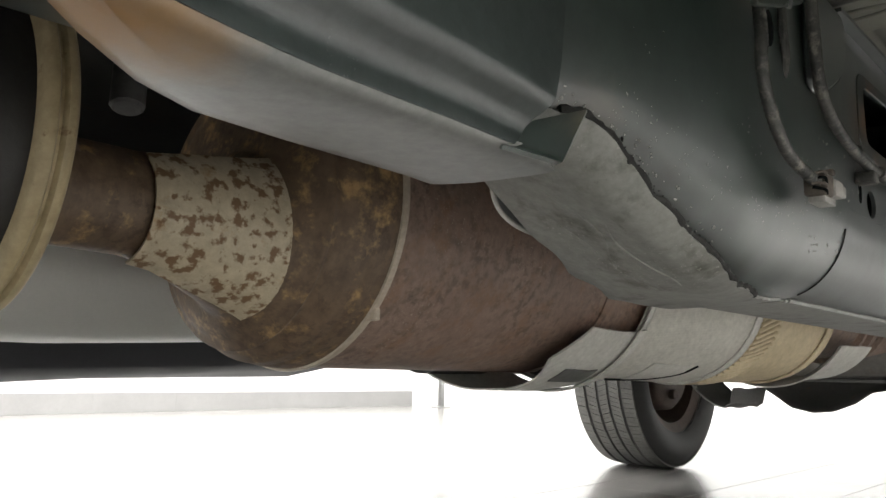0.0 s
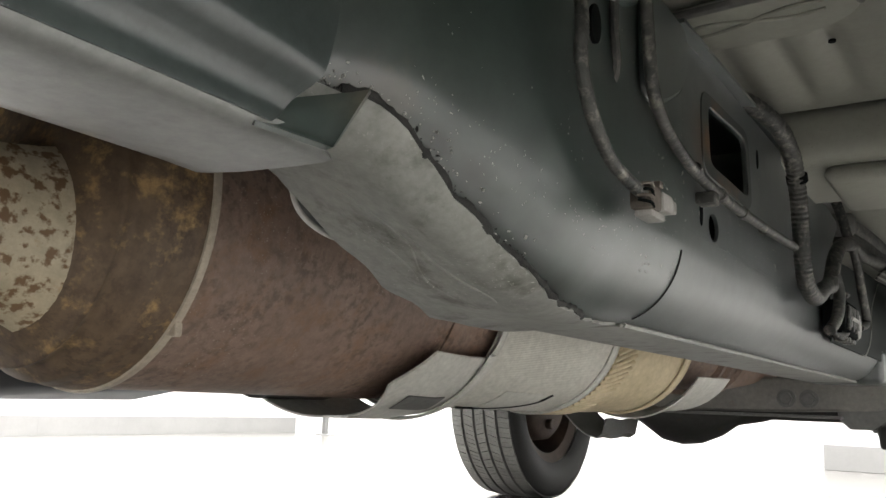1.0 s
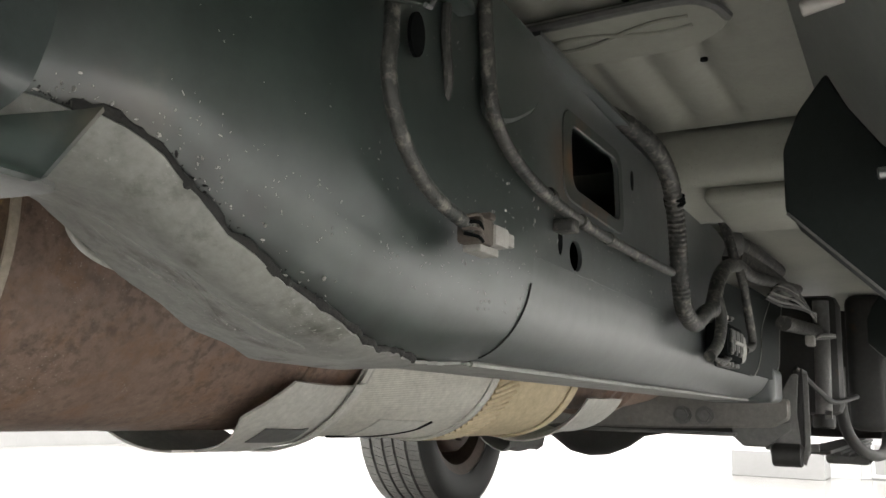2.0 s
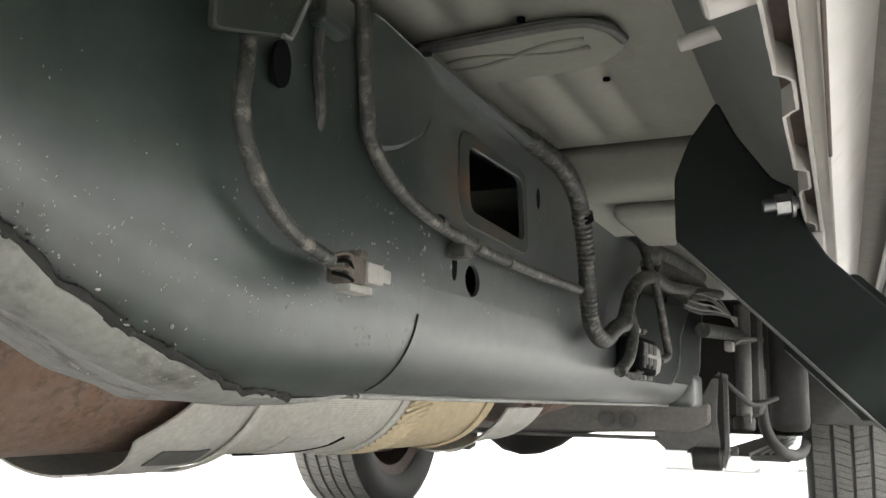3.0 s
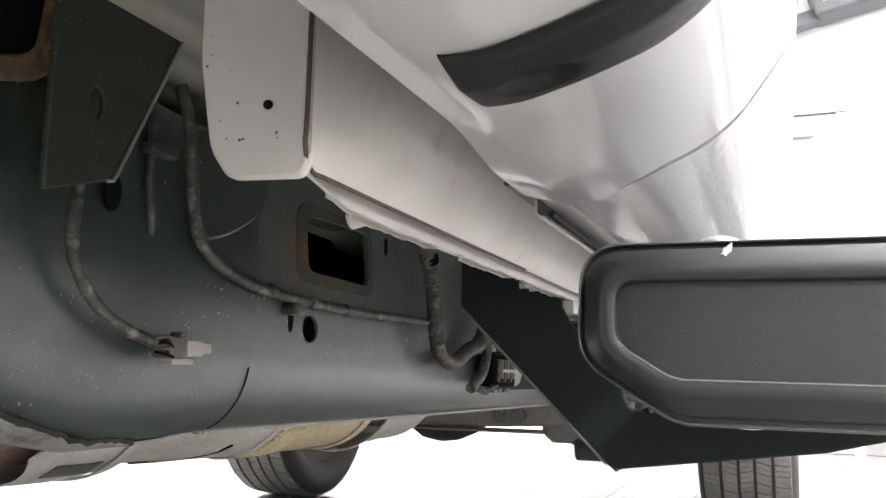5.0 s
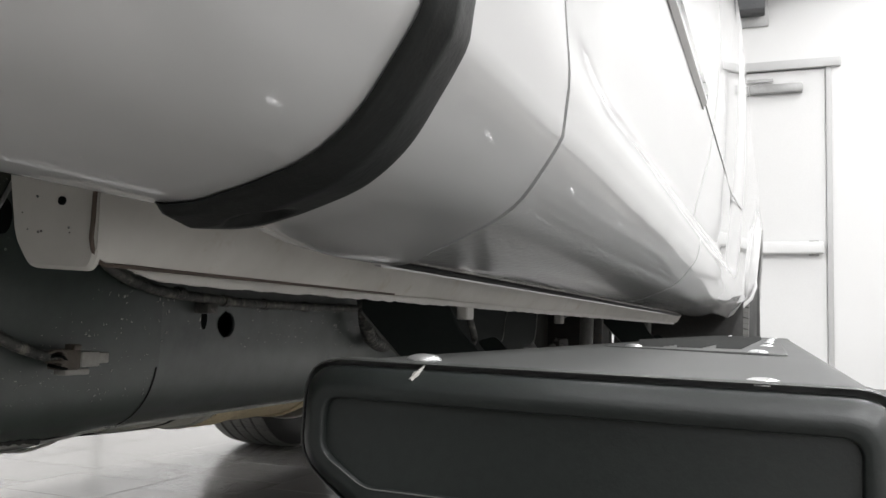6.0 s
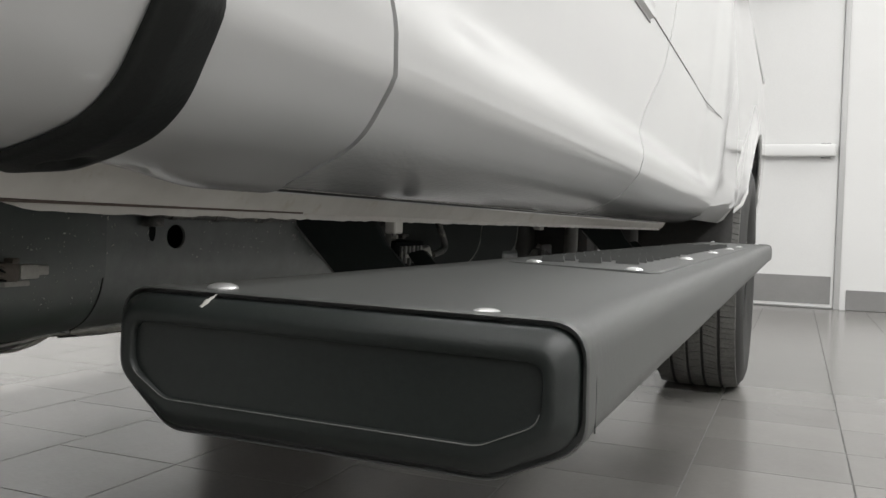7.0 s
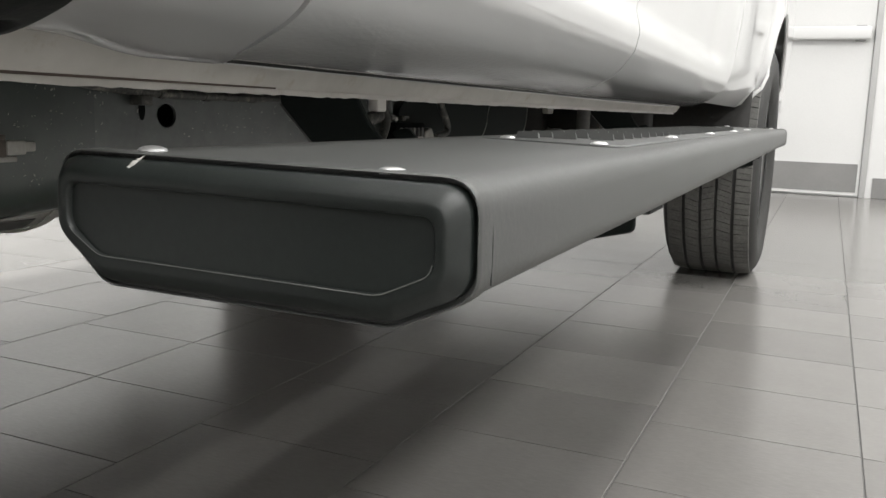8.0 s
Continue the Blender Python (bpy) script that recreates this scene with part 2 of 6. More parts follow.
M_CEIL = worn("ceiling paint", (0.80, 0.80, 0.79), (0.83, 0.83, 0.82), (0.7, 0.8), 1.0, 80.0, bump=0.05, grit=0.08)
M_BASE = worn("grey base tile", (0.20, 0.197, 0.194), (0.235, 0.232, 0.227), (0.3, 0.45), 3.0, 60.0, bump=0.05, grit=0.08)
M_GROUT = worn("grout", (0.12, 0.118, 0.114), (0.15, 0.147, 0.142), (0.7, 0.85), 4.0, 90.0, bump=0.2)
M_UNIT = worn("dark unit plastic", (0.06, 0.062, 0.065), (0.09, 0.092, 0.096), (0.4, 0.55), 6.0, 120.0, bump=0.05)
M_JAMB = worn("grey door frame paint", (0.42, 0.42, 0.415), (0.47, 0.47, 0.465), (0.35, 0.5), 2.0, 120.0, bump=0.03, grit=0.08)
M_TRAY = worn("dark slate plastic", (0.030, 0.031, 0.036), (0.046, 0.047, 0.053), (0.5, 0.62), 3.0, 160.0, bump=0.06, grit=0.15)
M_CLOSER = worn("door closer metal", (0.28, 0.28, 0.275), (0.34, 0.34, 0.335), (0.3, 0.45), 6.0, 100.0, metal=0.5, bump=0.03)


def tile_material():
    """Porcelain floor tile: each piece a little lighter or darker, cloudy, half glossy."""
    m = material("floor tile", (0.30, 0.29, 0.28), 0.22)
    info = m.node_tree.nodes.new("ShaderNodeObjectInfo")
    cloud = noise_of(m, 2.2, 6.0, 0.6)
    grain = noise_of(m, 60.0, 5.0, 0.7, (1, 4, 1))
    col = ramp(m, cloud, [(0.3, (0.182, 0.177, 0.168)), (0.7, (0.236, 0.230, 0.220))])
    col = mix(m, 0.25, col, ramp(m, grain, [(0.3, (0.135, 0.131, 0.124)), (0.7, (0.25, 0.243, 0.232))]))
    tone = ramp(m, info.outputs["Random"], [(0.0, (0.86, 0.855, 0.85)), (1.0, (1.0, 0.995, 0.985))])
    base(m, mix(m, 1.0, col, tone, "MULTIPLY"))
    rough_by(m, cloud, 0.16, 0.26)
    bumped(m, grain, 0.03, 0.0005)
    return m


M_TILE = tile_material()
stained(M_FRAME_REAR, (0.524, 1.572, 0.520), 0.030, (0.105, 0.058, 0.026))
M_OPENING = worn("stained frame paint", (0.020, 0.028, 0.024), (0.045, 0.052, 0.048), (0.4, 0.55), 8.0, 130.0, bump=0.2, coat=0.4, coat_rough=0.35, rust=(0.115, 0.060, 0.026), rust_at=(0.56, 0.70))
stained(M_OPENING, (0.527, 1.578, 0.522), 0.022, (0.15, 0.078, 0.03))


def corrugated_material():
    m = worn("embossed shield", (0.52, 0.51, 0.455), (0.66, 0.645, 0.58), (0.42, 0.58), 12.0, 140.0, metal=0.15, bump=0.1)
    wave = node(m, "ShaderNodeTexWave", Scale=170.0, Distortion=0.6)
    wave.bands_direction = "Z"
    link(m, coords(m, (1, 0.4, 1)), wave.inputs["Vector"])
    bumped(m, wave.outputs["Fac"], 0.35, 0.0007)
    return m


M_EMBOSS = corrugated_material()


# ---- mesh helpers ----
def part(name, bm, mat, parent=None, label="", smooth=35):
    bmesh.ops.recalc_face_normals(bm, faces=bm.faces)
    me = bpy.data.meshes.new(name)
    if smooth:
        for f in bm.faces:
            f.smooth = True
        for e in bm.edges:
            if len(e.link_faces) == 2 and e.calc_face_angle(0.0) > radians(smooth):
                e.smooth = False
    bm.to_mesh(me)
    bm.free()
    me.materials.append(mat)
    ob = new(name, me)
    if parent:
        ob.parent = parent
    if label:
        ob["label"] = label
    return ob


def empty(name, parent=None, at=(0, 0, 0)):
    ob = new(name)
    ob.location = at
    if parent:
        ob.parent = parent
    return ob


def box(bm, x0, x1, y0, y1, z0, z1, bevel=0.0, seg=2, m=None):
    d = bmesh.ops.create_cube(bm, size=1, matrix=Matrix.Translation(((x0 + x1) / 2, (y0 + y1) / 2, (z0 + z1) / 2)) @ Matrix.Diagonal((x1 - x0, y1 - y0, z1 - z0, 1)))
    vs = d["verts"]
    if bevel:
        es = list({e for v in vs for e in v.link_edges})
        r = bmesh.ops.bevel(bm, geom=es, offset=bevel, segments=seg, affect="EDGES", profile=0.5)
        vs = list({v for f in r["faces"] for v in f.verts} | {v for v in vs if v.is_valid})
    if m:
        bmesh.ops.transform(bm, matrix=m, verts=list({v for v in vs if v.is_valid}))
    return bm


def boxed(*a, **k):
    return box(bmesh.new(), *a, **k)


def loft(bm, loops, closed=True, caps=True):
    """Joins loops of equally many points; each loop closed unless told."""
    rows = [[bm.verts.new(p) for p in loop] for loop in loops]
    n = len(rows[0])
    for a, b in zip(rows[:-1], rows[1:]):
        for k in range(n if closed else n - 1):
            bm.faces.new((a[k], a[(k + 1) % n], b[(k + 1) % n], b[k]))
    if caps and closed:
        bm.faces.new(rows[0][::-1])
        bm.faces.new(rows[-1])
    return bm


def revolve(bm, profile, m, seg=48, a0=0.0, a1=360.0, caps=False):
    """Turns (radius, along) points about the local z axis, laid by m."""
    full = a1 - a0 >= 359.9
    n = seg if full else seg + 1
    loops = []
    for r, h in profile:
        loops.append([m @ Vector((r * math.cos(radians(a0 + (a1 - a0) * k / seg)), r * math.sin(radians(a0 + (a1 - a0) * k / seg)), h)) for k in range(n)])
    return loft(bm, loops, closed=full, caps=caps)


def smooth_path(points, steps=6):
    """A Catmull-Rom curve through the points."""
    p = [Vector(q) for q in points]
    p = [2 * p[0] - p[1], *p, 2 * p[-1] - p[-2]]
    out = []
    for k in range(1, len(p) - 2):
        a, b, c, d = p[k - 1 : k + 3]
        for s in range(steps):
            u = s / steps
            out.append(0.5 * (2 * b + (c - a) * u + (2 * a - 5 * b + 4 * c - d) * u * u + (3 * b - a - 3 * c + d) * u**3))
    out.append(p[-2])
    return out


def tube(bm, points, r, seg=16, steps=6, ribs=0.0, squash=1.0, radii=None):
    """A round hose or rod along a smooth curve; ribs: height of corrugations."""
    path = smooth_path(points, steps) if steps > 1 else [Vector(q) for q in points]
    loops = []
    side = Vector((0.31, 0.17, 0.93))
    for k, p in enumerate(path):
        d = (path[min(k + 1, len(path) - 1)] - path[max(k - 1, 0)]).normalized()
        side = (side - d * side.dot(d)).normalized()
        up = d.cross(side)
        rr = (radii[min(len(radii) - 1, int(k * len(radii) / len(path)))] if radii else r) + (ribs if k % 2 else 0)
        loops.append([p + side * (rr * math.cos(a)) + up * (rr * squash * math.sin(a)) for a in (2 * math.pi * j / seg for j in range(seg))])
    return loft(bm, loops)


def rod(bm, a, b, r, seg=16, bevel=0.0):
    a, b = Vector(a), Vector(b)
    m = Matrix.Translation(a) @ (b - a).to_track_quat("Z", "Y").to_matrix().to_4x4()
    n = (b - a).length
    if bevel:
        return revolve(bm, [(r - bevel, 0), (r, bevel), (r, n - bevel), (r - bevel, n)], m, seg, caps=True)
    return revolve(bm, [(r, 0), (r, n)], m, seg, caps=True)


def plate(outline, thick, m, holes=(), bevel=0.0, bm=None):
    """A flat plate from a 2D outline with holes, laid by m, thick along m's z."""
    bm = bm or bmesh.new()
    edges = []
    for loop in (outline, *holes):
        vs = [bm.verts.new((x, y, 0)) for x, y in loop]
        edges += [bm.edges.new((vs[k], vs[(k + 1) % len(vs)])) for k in range(len(vs))]
    if holes:
        faces = bmesh.ops.triangle_fill(bm, use_beauty=True, use_dissolve=False, edges=edges)["geom"]
        faces = [f for f in faces if isinstance(f, bmesh.types.BMFace)]
    else:
        faces = [bm.faces.new([e.verts[0] for e in edges])]
    ext = bmesh.ops.extrude_face_region(bm, geom=faces, use_keep_orig=True)
    top = [v for v in ext["geom"] if isinstance(v, bmesh.types.BMVert)]
    bmesh.ops.translate(bm, verts=top, vec=(0, 0, thick))
    bmesh.ops.remove_doubles(bm, verts=bm.verts, dist=1e-6)
    bmesh.ops.recalc_face_normals(bm, faces=bm.faces)
    if bevel:
        es = [e for e in bm.edges if len(e.link_faces) == 2 and e.calc_face_angle(0.0) > 0.9]
        bmesh.ops.bevel(bm, geom=es, offset=bevel, segments=1, affect="EDGES", profile=0.5)
    bmesh.ops.transform(bm, matrix=m, verts=bm.verts)
    return bm


def rounded(points, r, n=4):
    """A 2D outline with its corners rounded."""
    out = []
    k = len(points)
    for i in range(k):
        a, b, c = Vector(points[i - 1]), Vector(points[i]), Vector(points[(i + 1) % k])
        rr = min(r, (a - b).length * 0.45, (c - b).length * 0.45)
        p, q = b + (a - b).normalized() * rr, b + (c - b).normalized() * rr
        for s in range(n + 1):
            u = s / n
            out.append(tuple((1 - u) ** 2 * p + 2 * u * (1 - u) * b + u * u * q))
    return out


def shell(bm, grid, thick):
    """A curved sheet from a grid of points, closed to the given thickness (to the side of the normals)."""
    g = [[Vector(p) for p in row] for row in grid]
    h, w = len(g), len(g[0])
    back = []
    for i in range(h):
        row = []
        for j in range(w):
            du = g[min(i + 1, h - 1)][j] - g[max(i - 1, 0)][j]
            dv = g[i][min(j + 1, w - 1)] - g[i][max(j - 1, 0)]
            row.append(g[i][j] + du.cross(dv).normalized() * thick)
        back.append(row)
    a = [[bm.verts.new(p) for p in row] for row in g]
    b = [[bm.verts.new(p) for p in row] for row in back]
    for i in range(h - 1):
        for j in range(w - 1):
            bm.faces.new((a[i][j], a[i][j + 1], a[i + 1][j + 1], a[i + 1][j]))
            bm.faces.new((b[i][j], b[i + 1][j], b[i + 1][j + 1], b[i][j + 1]))
    for i in range(h - 1):
        bm.faces.new((a[i][0], a[i + 1][0], b[i + 1][0], b[i][0]))
        bm.faces.new((a[i][-1], b[i][-1], b[i + 1][-1], a[i + 1][-1]))
    for j in range(w - 1):
        bm.faces.new((a[0][j], b[0][j], b[0][j + 1], a[0][j + 1]))
        bm.faces.new((a[-1][j], a[-1][j + 1], b[-1][j + 1], b[-1][j]))
    return bm


def lerp(x, table):
    """Straight lines through (x, value) pairs."""
    return float(np.interp(x, [a for a, _ in table], [b for _, b in table]))


YZ = Matrix(((0, 0, 1, 0), (1, 0, 0, 0), (0, 1, 0, 0), (0, 0, 0, 1)))  # outline in y, z; thick along x
XZ = Matrix(((1, 0, 0, 0), (0, 0, 1, 0), (0, 1, 0, 0), (0, 0, 0, 1)))  # outline in x, z; thick along y


def yz(x):
    return Matrix.Translation((x, 0, 0)) @ YZ


def xz(y):
    return Matrix.Translation((0, y, 0)) @ XZ


def along_y(x, y, z):
    """Local z runs along world y."""
    return Matrix.Translation((x, y, z)) @ Matrix(((1, 0, 0, 0), (0, 0, 1, 0), (0, 1, 0, 0), (0, 0, 0, 1)))


def along_x(x, y, z):
    return Matrix.Translation((x, y, z)) @ Matrix(((0, 0, 1, 0), (1, 0, 0, 0), (0, 1, 0, 0), (0, 0, 0, 1)))


# ---- the room ----
ROOM_X, ROOM_Y, ROOM_H = (-4.6, 5.0), (-4.2, 7.0), 3.3
floor = part("floor", boxed(ROOM_X[0] - 0.2, ROOM_X[1] + 0.2, ROOM_Y[0] - 0.2, ROOM_Y[1] + 0.2, -0.2, -0.0016), M_GROUT, smooth=0)
tagged(floor, "grey porcelain tile floor laid in running bond", "floor", kind="structure")
ceiling = part("ceiling", boxed(ROOM_X[0] - 0.2, ROOM_X[1] + 0.2, ROOM_Y[0] - 0.2, ROOM_Y[1] + 0.2, ROOM_H, ROOM_H + 0.2), M_CEIL, smooth=0)
tagged(ceiling, "plain white showroom ceiling", "ceiling", kind="structure")

DOOR_X, DOOR_H = (0.46, 1.27), 2.22
bm = boxed(ROOM_X[0] - 0.2, DOOR_X[0], ROOM_Y[1], ROOM_Y[1] + 0.2, 0, ROOM_H)
box(bm, DOOR_X[1], ROOM_X[1] + 0.2, ROOM_Y[1], ROOM_Y[1] + 0.2, 0, ROOM_H)
box(bm, DOOR_X[0], DOOR_X[1], ROOM_Y[1], ROOM_Y[1] + 0.2, DOOR_H, ROOM_H)
wall_rear = tagged(part("wall_rear", bm, M_WALL, smooth=0), "white painted showroom wall with an exit door", "wall", kind="structure")
wall_left = tagged(part("wall_left", boxed(ROOM_X[0] - 0.2, ROOM_X[0], ROOM_Y[0], ROOM_Y[1], 0, ROOM_H), M_WALL, smooth=0), "white painted showroom wall", "wall", kind="structure")
wall_right = tagged(part("wall_right", boxed(ROOM_X[1], ROOM_X[1] + 0.2, ROOM_Y[0], ROOM_Y[1], 0, ROOM_H), M_WALL, smooth=0), "white painted showroom wall", "wall", kind="structure")
wall_front = tagged(part("wall_front", boxed(ROOM_X[0] - 0.2, ROOM_X[1] + 0.2, ROOM_Y[0] - 0.2, ROOM_Y[0], 0, ROOM_H), M_WALL, smooth=0), "white painted showroom wall", "wall", kind="structure")

# base tiles along the walls
bm = bmesh.new()
x = DOOR_X[1] + 0.07
while x < ROOM_X[1] - 0.6:
    box(bm, x + 0.002, x + 0.598, ROOM_Y[1] - 0.012, ROOM_Y[1], 0.001, 0.13, 0.002, 1)
    x += 0.6
y = ROOM_Y[0]
while y < ROOM_Y[1] - 0.6:
    box(bm, ROOM_X[0], ROOM_X[0] + 0.012, y + 0.0003, y + 0.5997, 0.001, 0.13)
    y += 0.6
baseboard = tagged(part("baseboard", bm, M_BASE, smooth=0), "grey ceramic base tiles along the walls", "baseboard", kind="structure")

# pillar at the rear wall with a tiled foot
pillar = tagged(part("pillar", boxed(-0.28, 0.22, 6.62, ROOM_Y[1], 0, ROOM_H, 0.006), M_WALL), "white square pillar with grey tiled foot", "pillar", kind="structure")
part("foot_tile", boxed(-0.292, 0.232, 6.608, ROOM_Y[1], 0.001, 0.15, 0.002, 1), M_BASE, pillar, "grey tile foot")

# slim metal post at the far corner
post = empty("metal_post", at=(-4.2, 6.55, 0))
tagged(post, "slim bright metal post on a foot plate", "post")
part("shaft", boxed(-0.02, 0.02, -0.02, 0.02, 0.008, 1.1, 0.004), M_ZINC, post)
part("foot_plate", boxed(-0.07, 0.07, -0.05, 0.05, 0, 0.008, 0.002, 1), M_CLOSER, post)

# exit door
door = empty("door_1", at=(0, ROOM_Y[1], 0))
tagged(door, "white exit door with push bar and closer, shut", "door", kind="structure")
part("door_stop", boxed(DOOR_X[0], DOOR_X[1], 0.08, 0.12, 0.0, DOOR_H), M_DOOR, door)
part("door_leaf", boxed(DOOR_X[0] + 0.002, DOOR_X[1] - 0.002, 0.01, 0.055, 0.01, DOOR_H - 0.002, 0.003, 1), M_DOOR, door)
part("kick_plate", boxed(DOOR_X[0] + 0.02, DOOR_X[1] - 0.02, 0.006, 0.01, 0.03, 0.21, 0.001, 1), M_BASE, door, "grey kick plate")
part("threshold", boxed(DOOR_X[0], DOOR_X[1], -0.01, 0.08, 0.0, 0.012, 0.003, 1), M_ZINC, door, "bright metal threshold")
for a, b in (((DOOR_X[0] - 0.06), DOOR_X[0]), (DOOR_X[1], DOOR_X[1] + 0.035)):
    part("door_jamb", boxed(a, b, -0.012, 0.09, 0, DOOR_H, 0.004), M_JAMB, door)
part("door_head", boxed(DOOR_X[0] - 0.09, DOOR_X[1] + 0.09, -0.03, 0.09, DOOR_H, DOOR_H + 0.06, 0.004), M_JAMB, door)
bar = part("push_bar", boxed(DOOR_X[0] + 0.03, DOOR_X[1] - 0.02, -0.05, -0.01, 0.98, 1.06, 0.012, 3), M_DOOR, door, "white push bar")
for px in (DOOR_X[0] + 0.06, DOOR_X[1] - 0.08):
    part("bar_mount", boxed(px - 0.03, px + 0.03, -0.012, 0.011, 0.97, 1.07, 0.004), M_CLOSER, bar)
closer = part("door_closer", boxed(0.80, 1.13, -0.045, 0.01, 2.06, 2.12, 0.008), M_CLOSER, door, "grey metal door closer")
part("closer_arm", boxed(0.60, 0.95, -0.02, -0.012, 2.14, 2.165, 0.002), M_CLOSER, closer)


# dark grey unit on a bracket arm, high on the rear wall
unit = empty("wall_unit", at=(0, ROOM_Y[1], 0))
tagged(unit, "dark grey wall-mounted unit on a short bracket arm above the door", "wall fixture")
tilt = Matrix.Translation((1.05, -0.16, 2.80)) @ pose(0, 0, 0, 0, -12, 0)
part("foot_plate", boxed(0.66, 0.92, -0.02, 0.0, 2.53, 2.92, 0.006), M_CLOSER, unit)
part("foot_block", boxed(0.70, 0.90, -0.18, -0.02, 2.60, 2.88, 0.012), M_UNIT, unit)
part("arm", boxed(-0.16, 0.14, -0.05, 0.05, -0.045, 0.055, 0.012, 3, tilt), M_UNIT, unit)
part("housing", boxed(0.12, 0.85, -0.12, 0.12, -0.03, 0.22, 0.03, 4, tilt), M_UNIT, unit, smooth=50)
part("housing_panel", boxed(0.18, 0.80, -0.126, -0.118, 0.05, 0.18, 0.004, 2, tilt), M_CLOSER, unit, "grey face panel")
# ---- the pickup truck ----
truck = empty("pickup_truck")
tagged(truck, "white pickup truck with dusty steel frame and black running board", "truck")

# frame rail: front part, a closed box that drops to the belly
RAIL_TOP = [(0.5, 0.66), (1.335, 0.66), (1.375, 0.592), (1.42, 0.588), (1.68, 0.582), (2.12, 0.564), (2.16, 0.50), (2.6, 0.48)]
RAIL_OUT = [(0.5, 0.450), (0.9, 0.465), (1.15, 0.471), (1.198, 0.474), (1.216, 0.487), (1.235, 0.498), (1.25, 0.504), (1.275, 0.512), (1.30, 0.520), (1.34, 0.526), (1.5, 0.530), (2.6, 0.530)]
RAIL_IN = [(0.5, 0.36), (1.20, 0.385), (1.26, 0.398), (1.34, 0.400), (1.5, 0.402), (2.6, 0.41)]
RAIL_BOT_OUT = [(0.5, 0.445), (1.2, 0.438), (1.246, 0.429), (1.273, 0.411), (1.303, 0.397), (1.338, 0.385), (1.378, 0.377), (1.44, 0.376), (1.52, 0.380), (2.6, 0.380)]
RAIL_BOT_IN = [(0.5, 0.45), (1.2, 0.452), (1.27, 0.438), (1.293, 0.424), (1.345, 0.398), (1.407, 0.379), (1.483, 0.376), (1.6, 0.380), (2.6, 0.380)]


def rail_section(y):
    xo, xi, t = lerp(y, RAIL_OUT), lerp(y, RAIL_IN), lerp(y, RAIL_TOP)
    bo, bi = lerp(y, RAIL_BOT_OUT), lerp(y, RAIL_BOT_IN)
    r = lerp(y, [(1.2, 0.026), (1.34, 0.042), (1.42, 0.050), (2.6, 0.046)])
    lean, bulge = 0.012, lerp(y, [(1.40, 1.0), (1.50, 0.08)])
    pts = [(xi, t), (xi, t - 0.06), (xi, bi + 0.02), (xi, bi + 0.005), (xi + 0.005, bi), (xi + 0.03, bi + (bo - bi) * 0.3), (xo - r - 0.004, bo)]
    rz = r * 1.12
    for k in range(1, 11):
        a = radians(90 * k / 10)
        pts.append((xo - r + r * math.sin(a), bo + rz - rz * math.cos(a)))
    pts += [(xo + 0.002 * bulge, bo + rz + 0.02), (xo + 0.003 * bulge, (bo + t) / 2), (xo, t - 0.03), (xo - lean * 0.2, t - 0.010), (xo - 0.008, t)]
    return [(px, y, pz) for px, pz in pts]


rail = empty("frame_rail", truck)
ys = sorted({*np.linspace(0.55, 1.2, 10).round(4), *np.linspace(1.2, 1.5034, 26).round(4)})
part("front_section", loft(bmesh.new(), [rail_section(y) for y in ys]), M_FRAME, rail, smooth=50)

# belly plate under the front section, dusty and paled for floor bounce, with a ragged weld along its outer edge
def belly(y, a, off):
    """A point on the rail's rounded lower outer edge, a degrees up from the bottom."""
    xo, bo = lerp(y, RAIL_OUT), lerp(y, RAIL_BOT_OUT)
    r = lerp(y, [(1.2, 0.026), (1.34, 0.042), (1.42, 0.050), (2.6, 0.046)])
    c, d = math.cos(radians(a)), math.sin(radians(a))
    return (xo - r + (r + off) * d, y, bo + 1.12 * r - (1.12 * r + off) * c)


rows, bead = [], []
random.seed(4)
for y in np.linspace(1.20, 1.50, 40):
    bo, bi, xo, xi = lerp(y, RAIL_BOT_OUT), lerp(y, RAIL_BOT_IN), lerp(y, RAIL_OUT), lerp(y, RAIL_IN)
    top = lerp(y, [(1.20, 58.0), (1.228, 54.0), (1.25, 45.0), (1.264, 39.0), (1.282, 35.0), (1.30, 32.0), (1.33, 29.0), (1.384, 23.0), (1.45, 12.0), (1.50, 4.0)]) + random.uniform(-2.0, 2.0)
    off = lerp(y, [(1.20, 0.0026), (1.40, 0.0018), (1.47, 0.0006), (1.50, -0.001)])
    wav = 0.0035 * abs(math.sin(46 * y)) + 0.002 * math.sin(137 * y) - 0.002
    dent = 0.0016 * math.sin(47 * y)
    x0 = belly(y, 0, off)[0]
    row = [(xi - 0.002 + wav, y, bi + 0.014), (xi - 0.005 + wav, y, bi + 0.004), (xi - 0.001 + wav, y, bi - off), (xi + 0.006, y, bi - off - 0.001)]
    row += [(xi + 0.006 + (x0 - xi - 0.006) * u, y, bi + (bo - bi) * u - off - dent * math.sin(math.pi * u)) for u in (0.25, 0.5, 0.75)]
    row += [belly(y, top * u, off) for u in (0.0, 0.25, 0.5, 0.75, 0.92, 1.0)]
    rows.append(row)
    bead.append(belly(y, top + 1, off - 0.0005 + random.uniform(-0.0004, 0.0004)))
part("belly_plate", shell(bmesh.new(), rows, 0.002), M_FRAME_DUST_LIT, rail, "dusty grey pressed steel plate, paled for floor bounce", smooth=60)
random.seed(5)
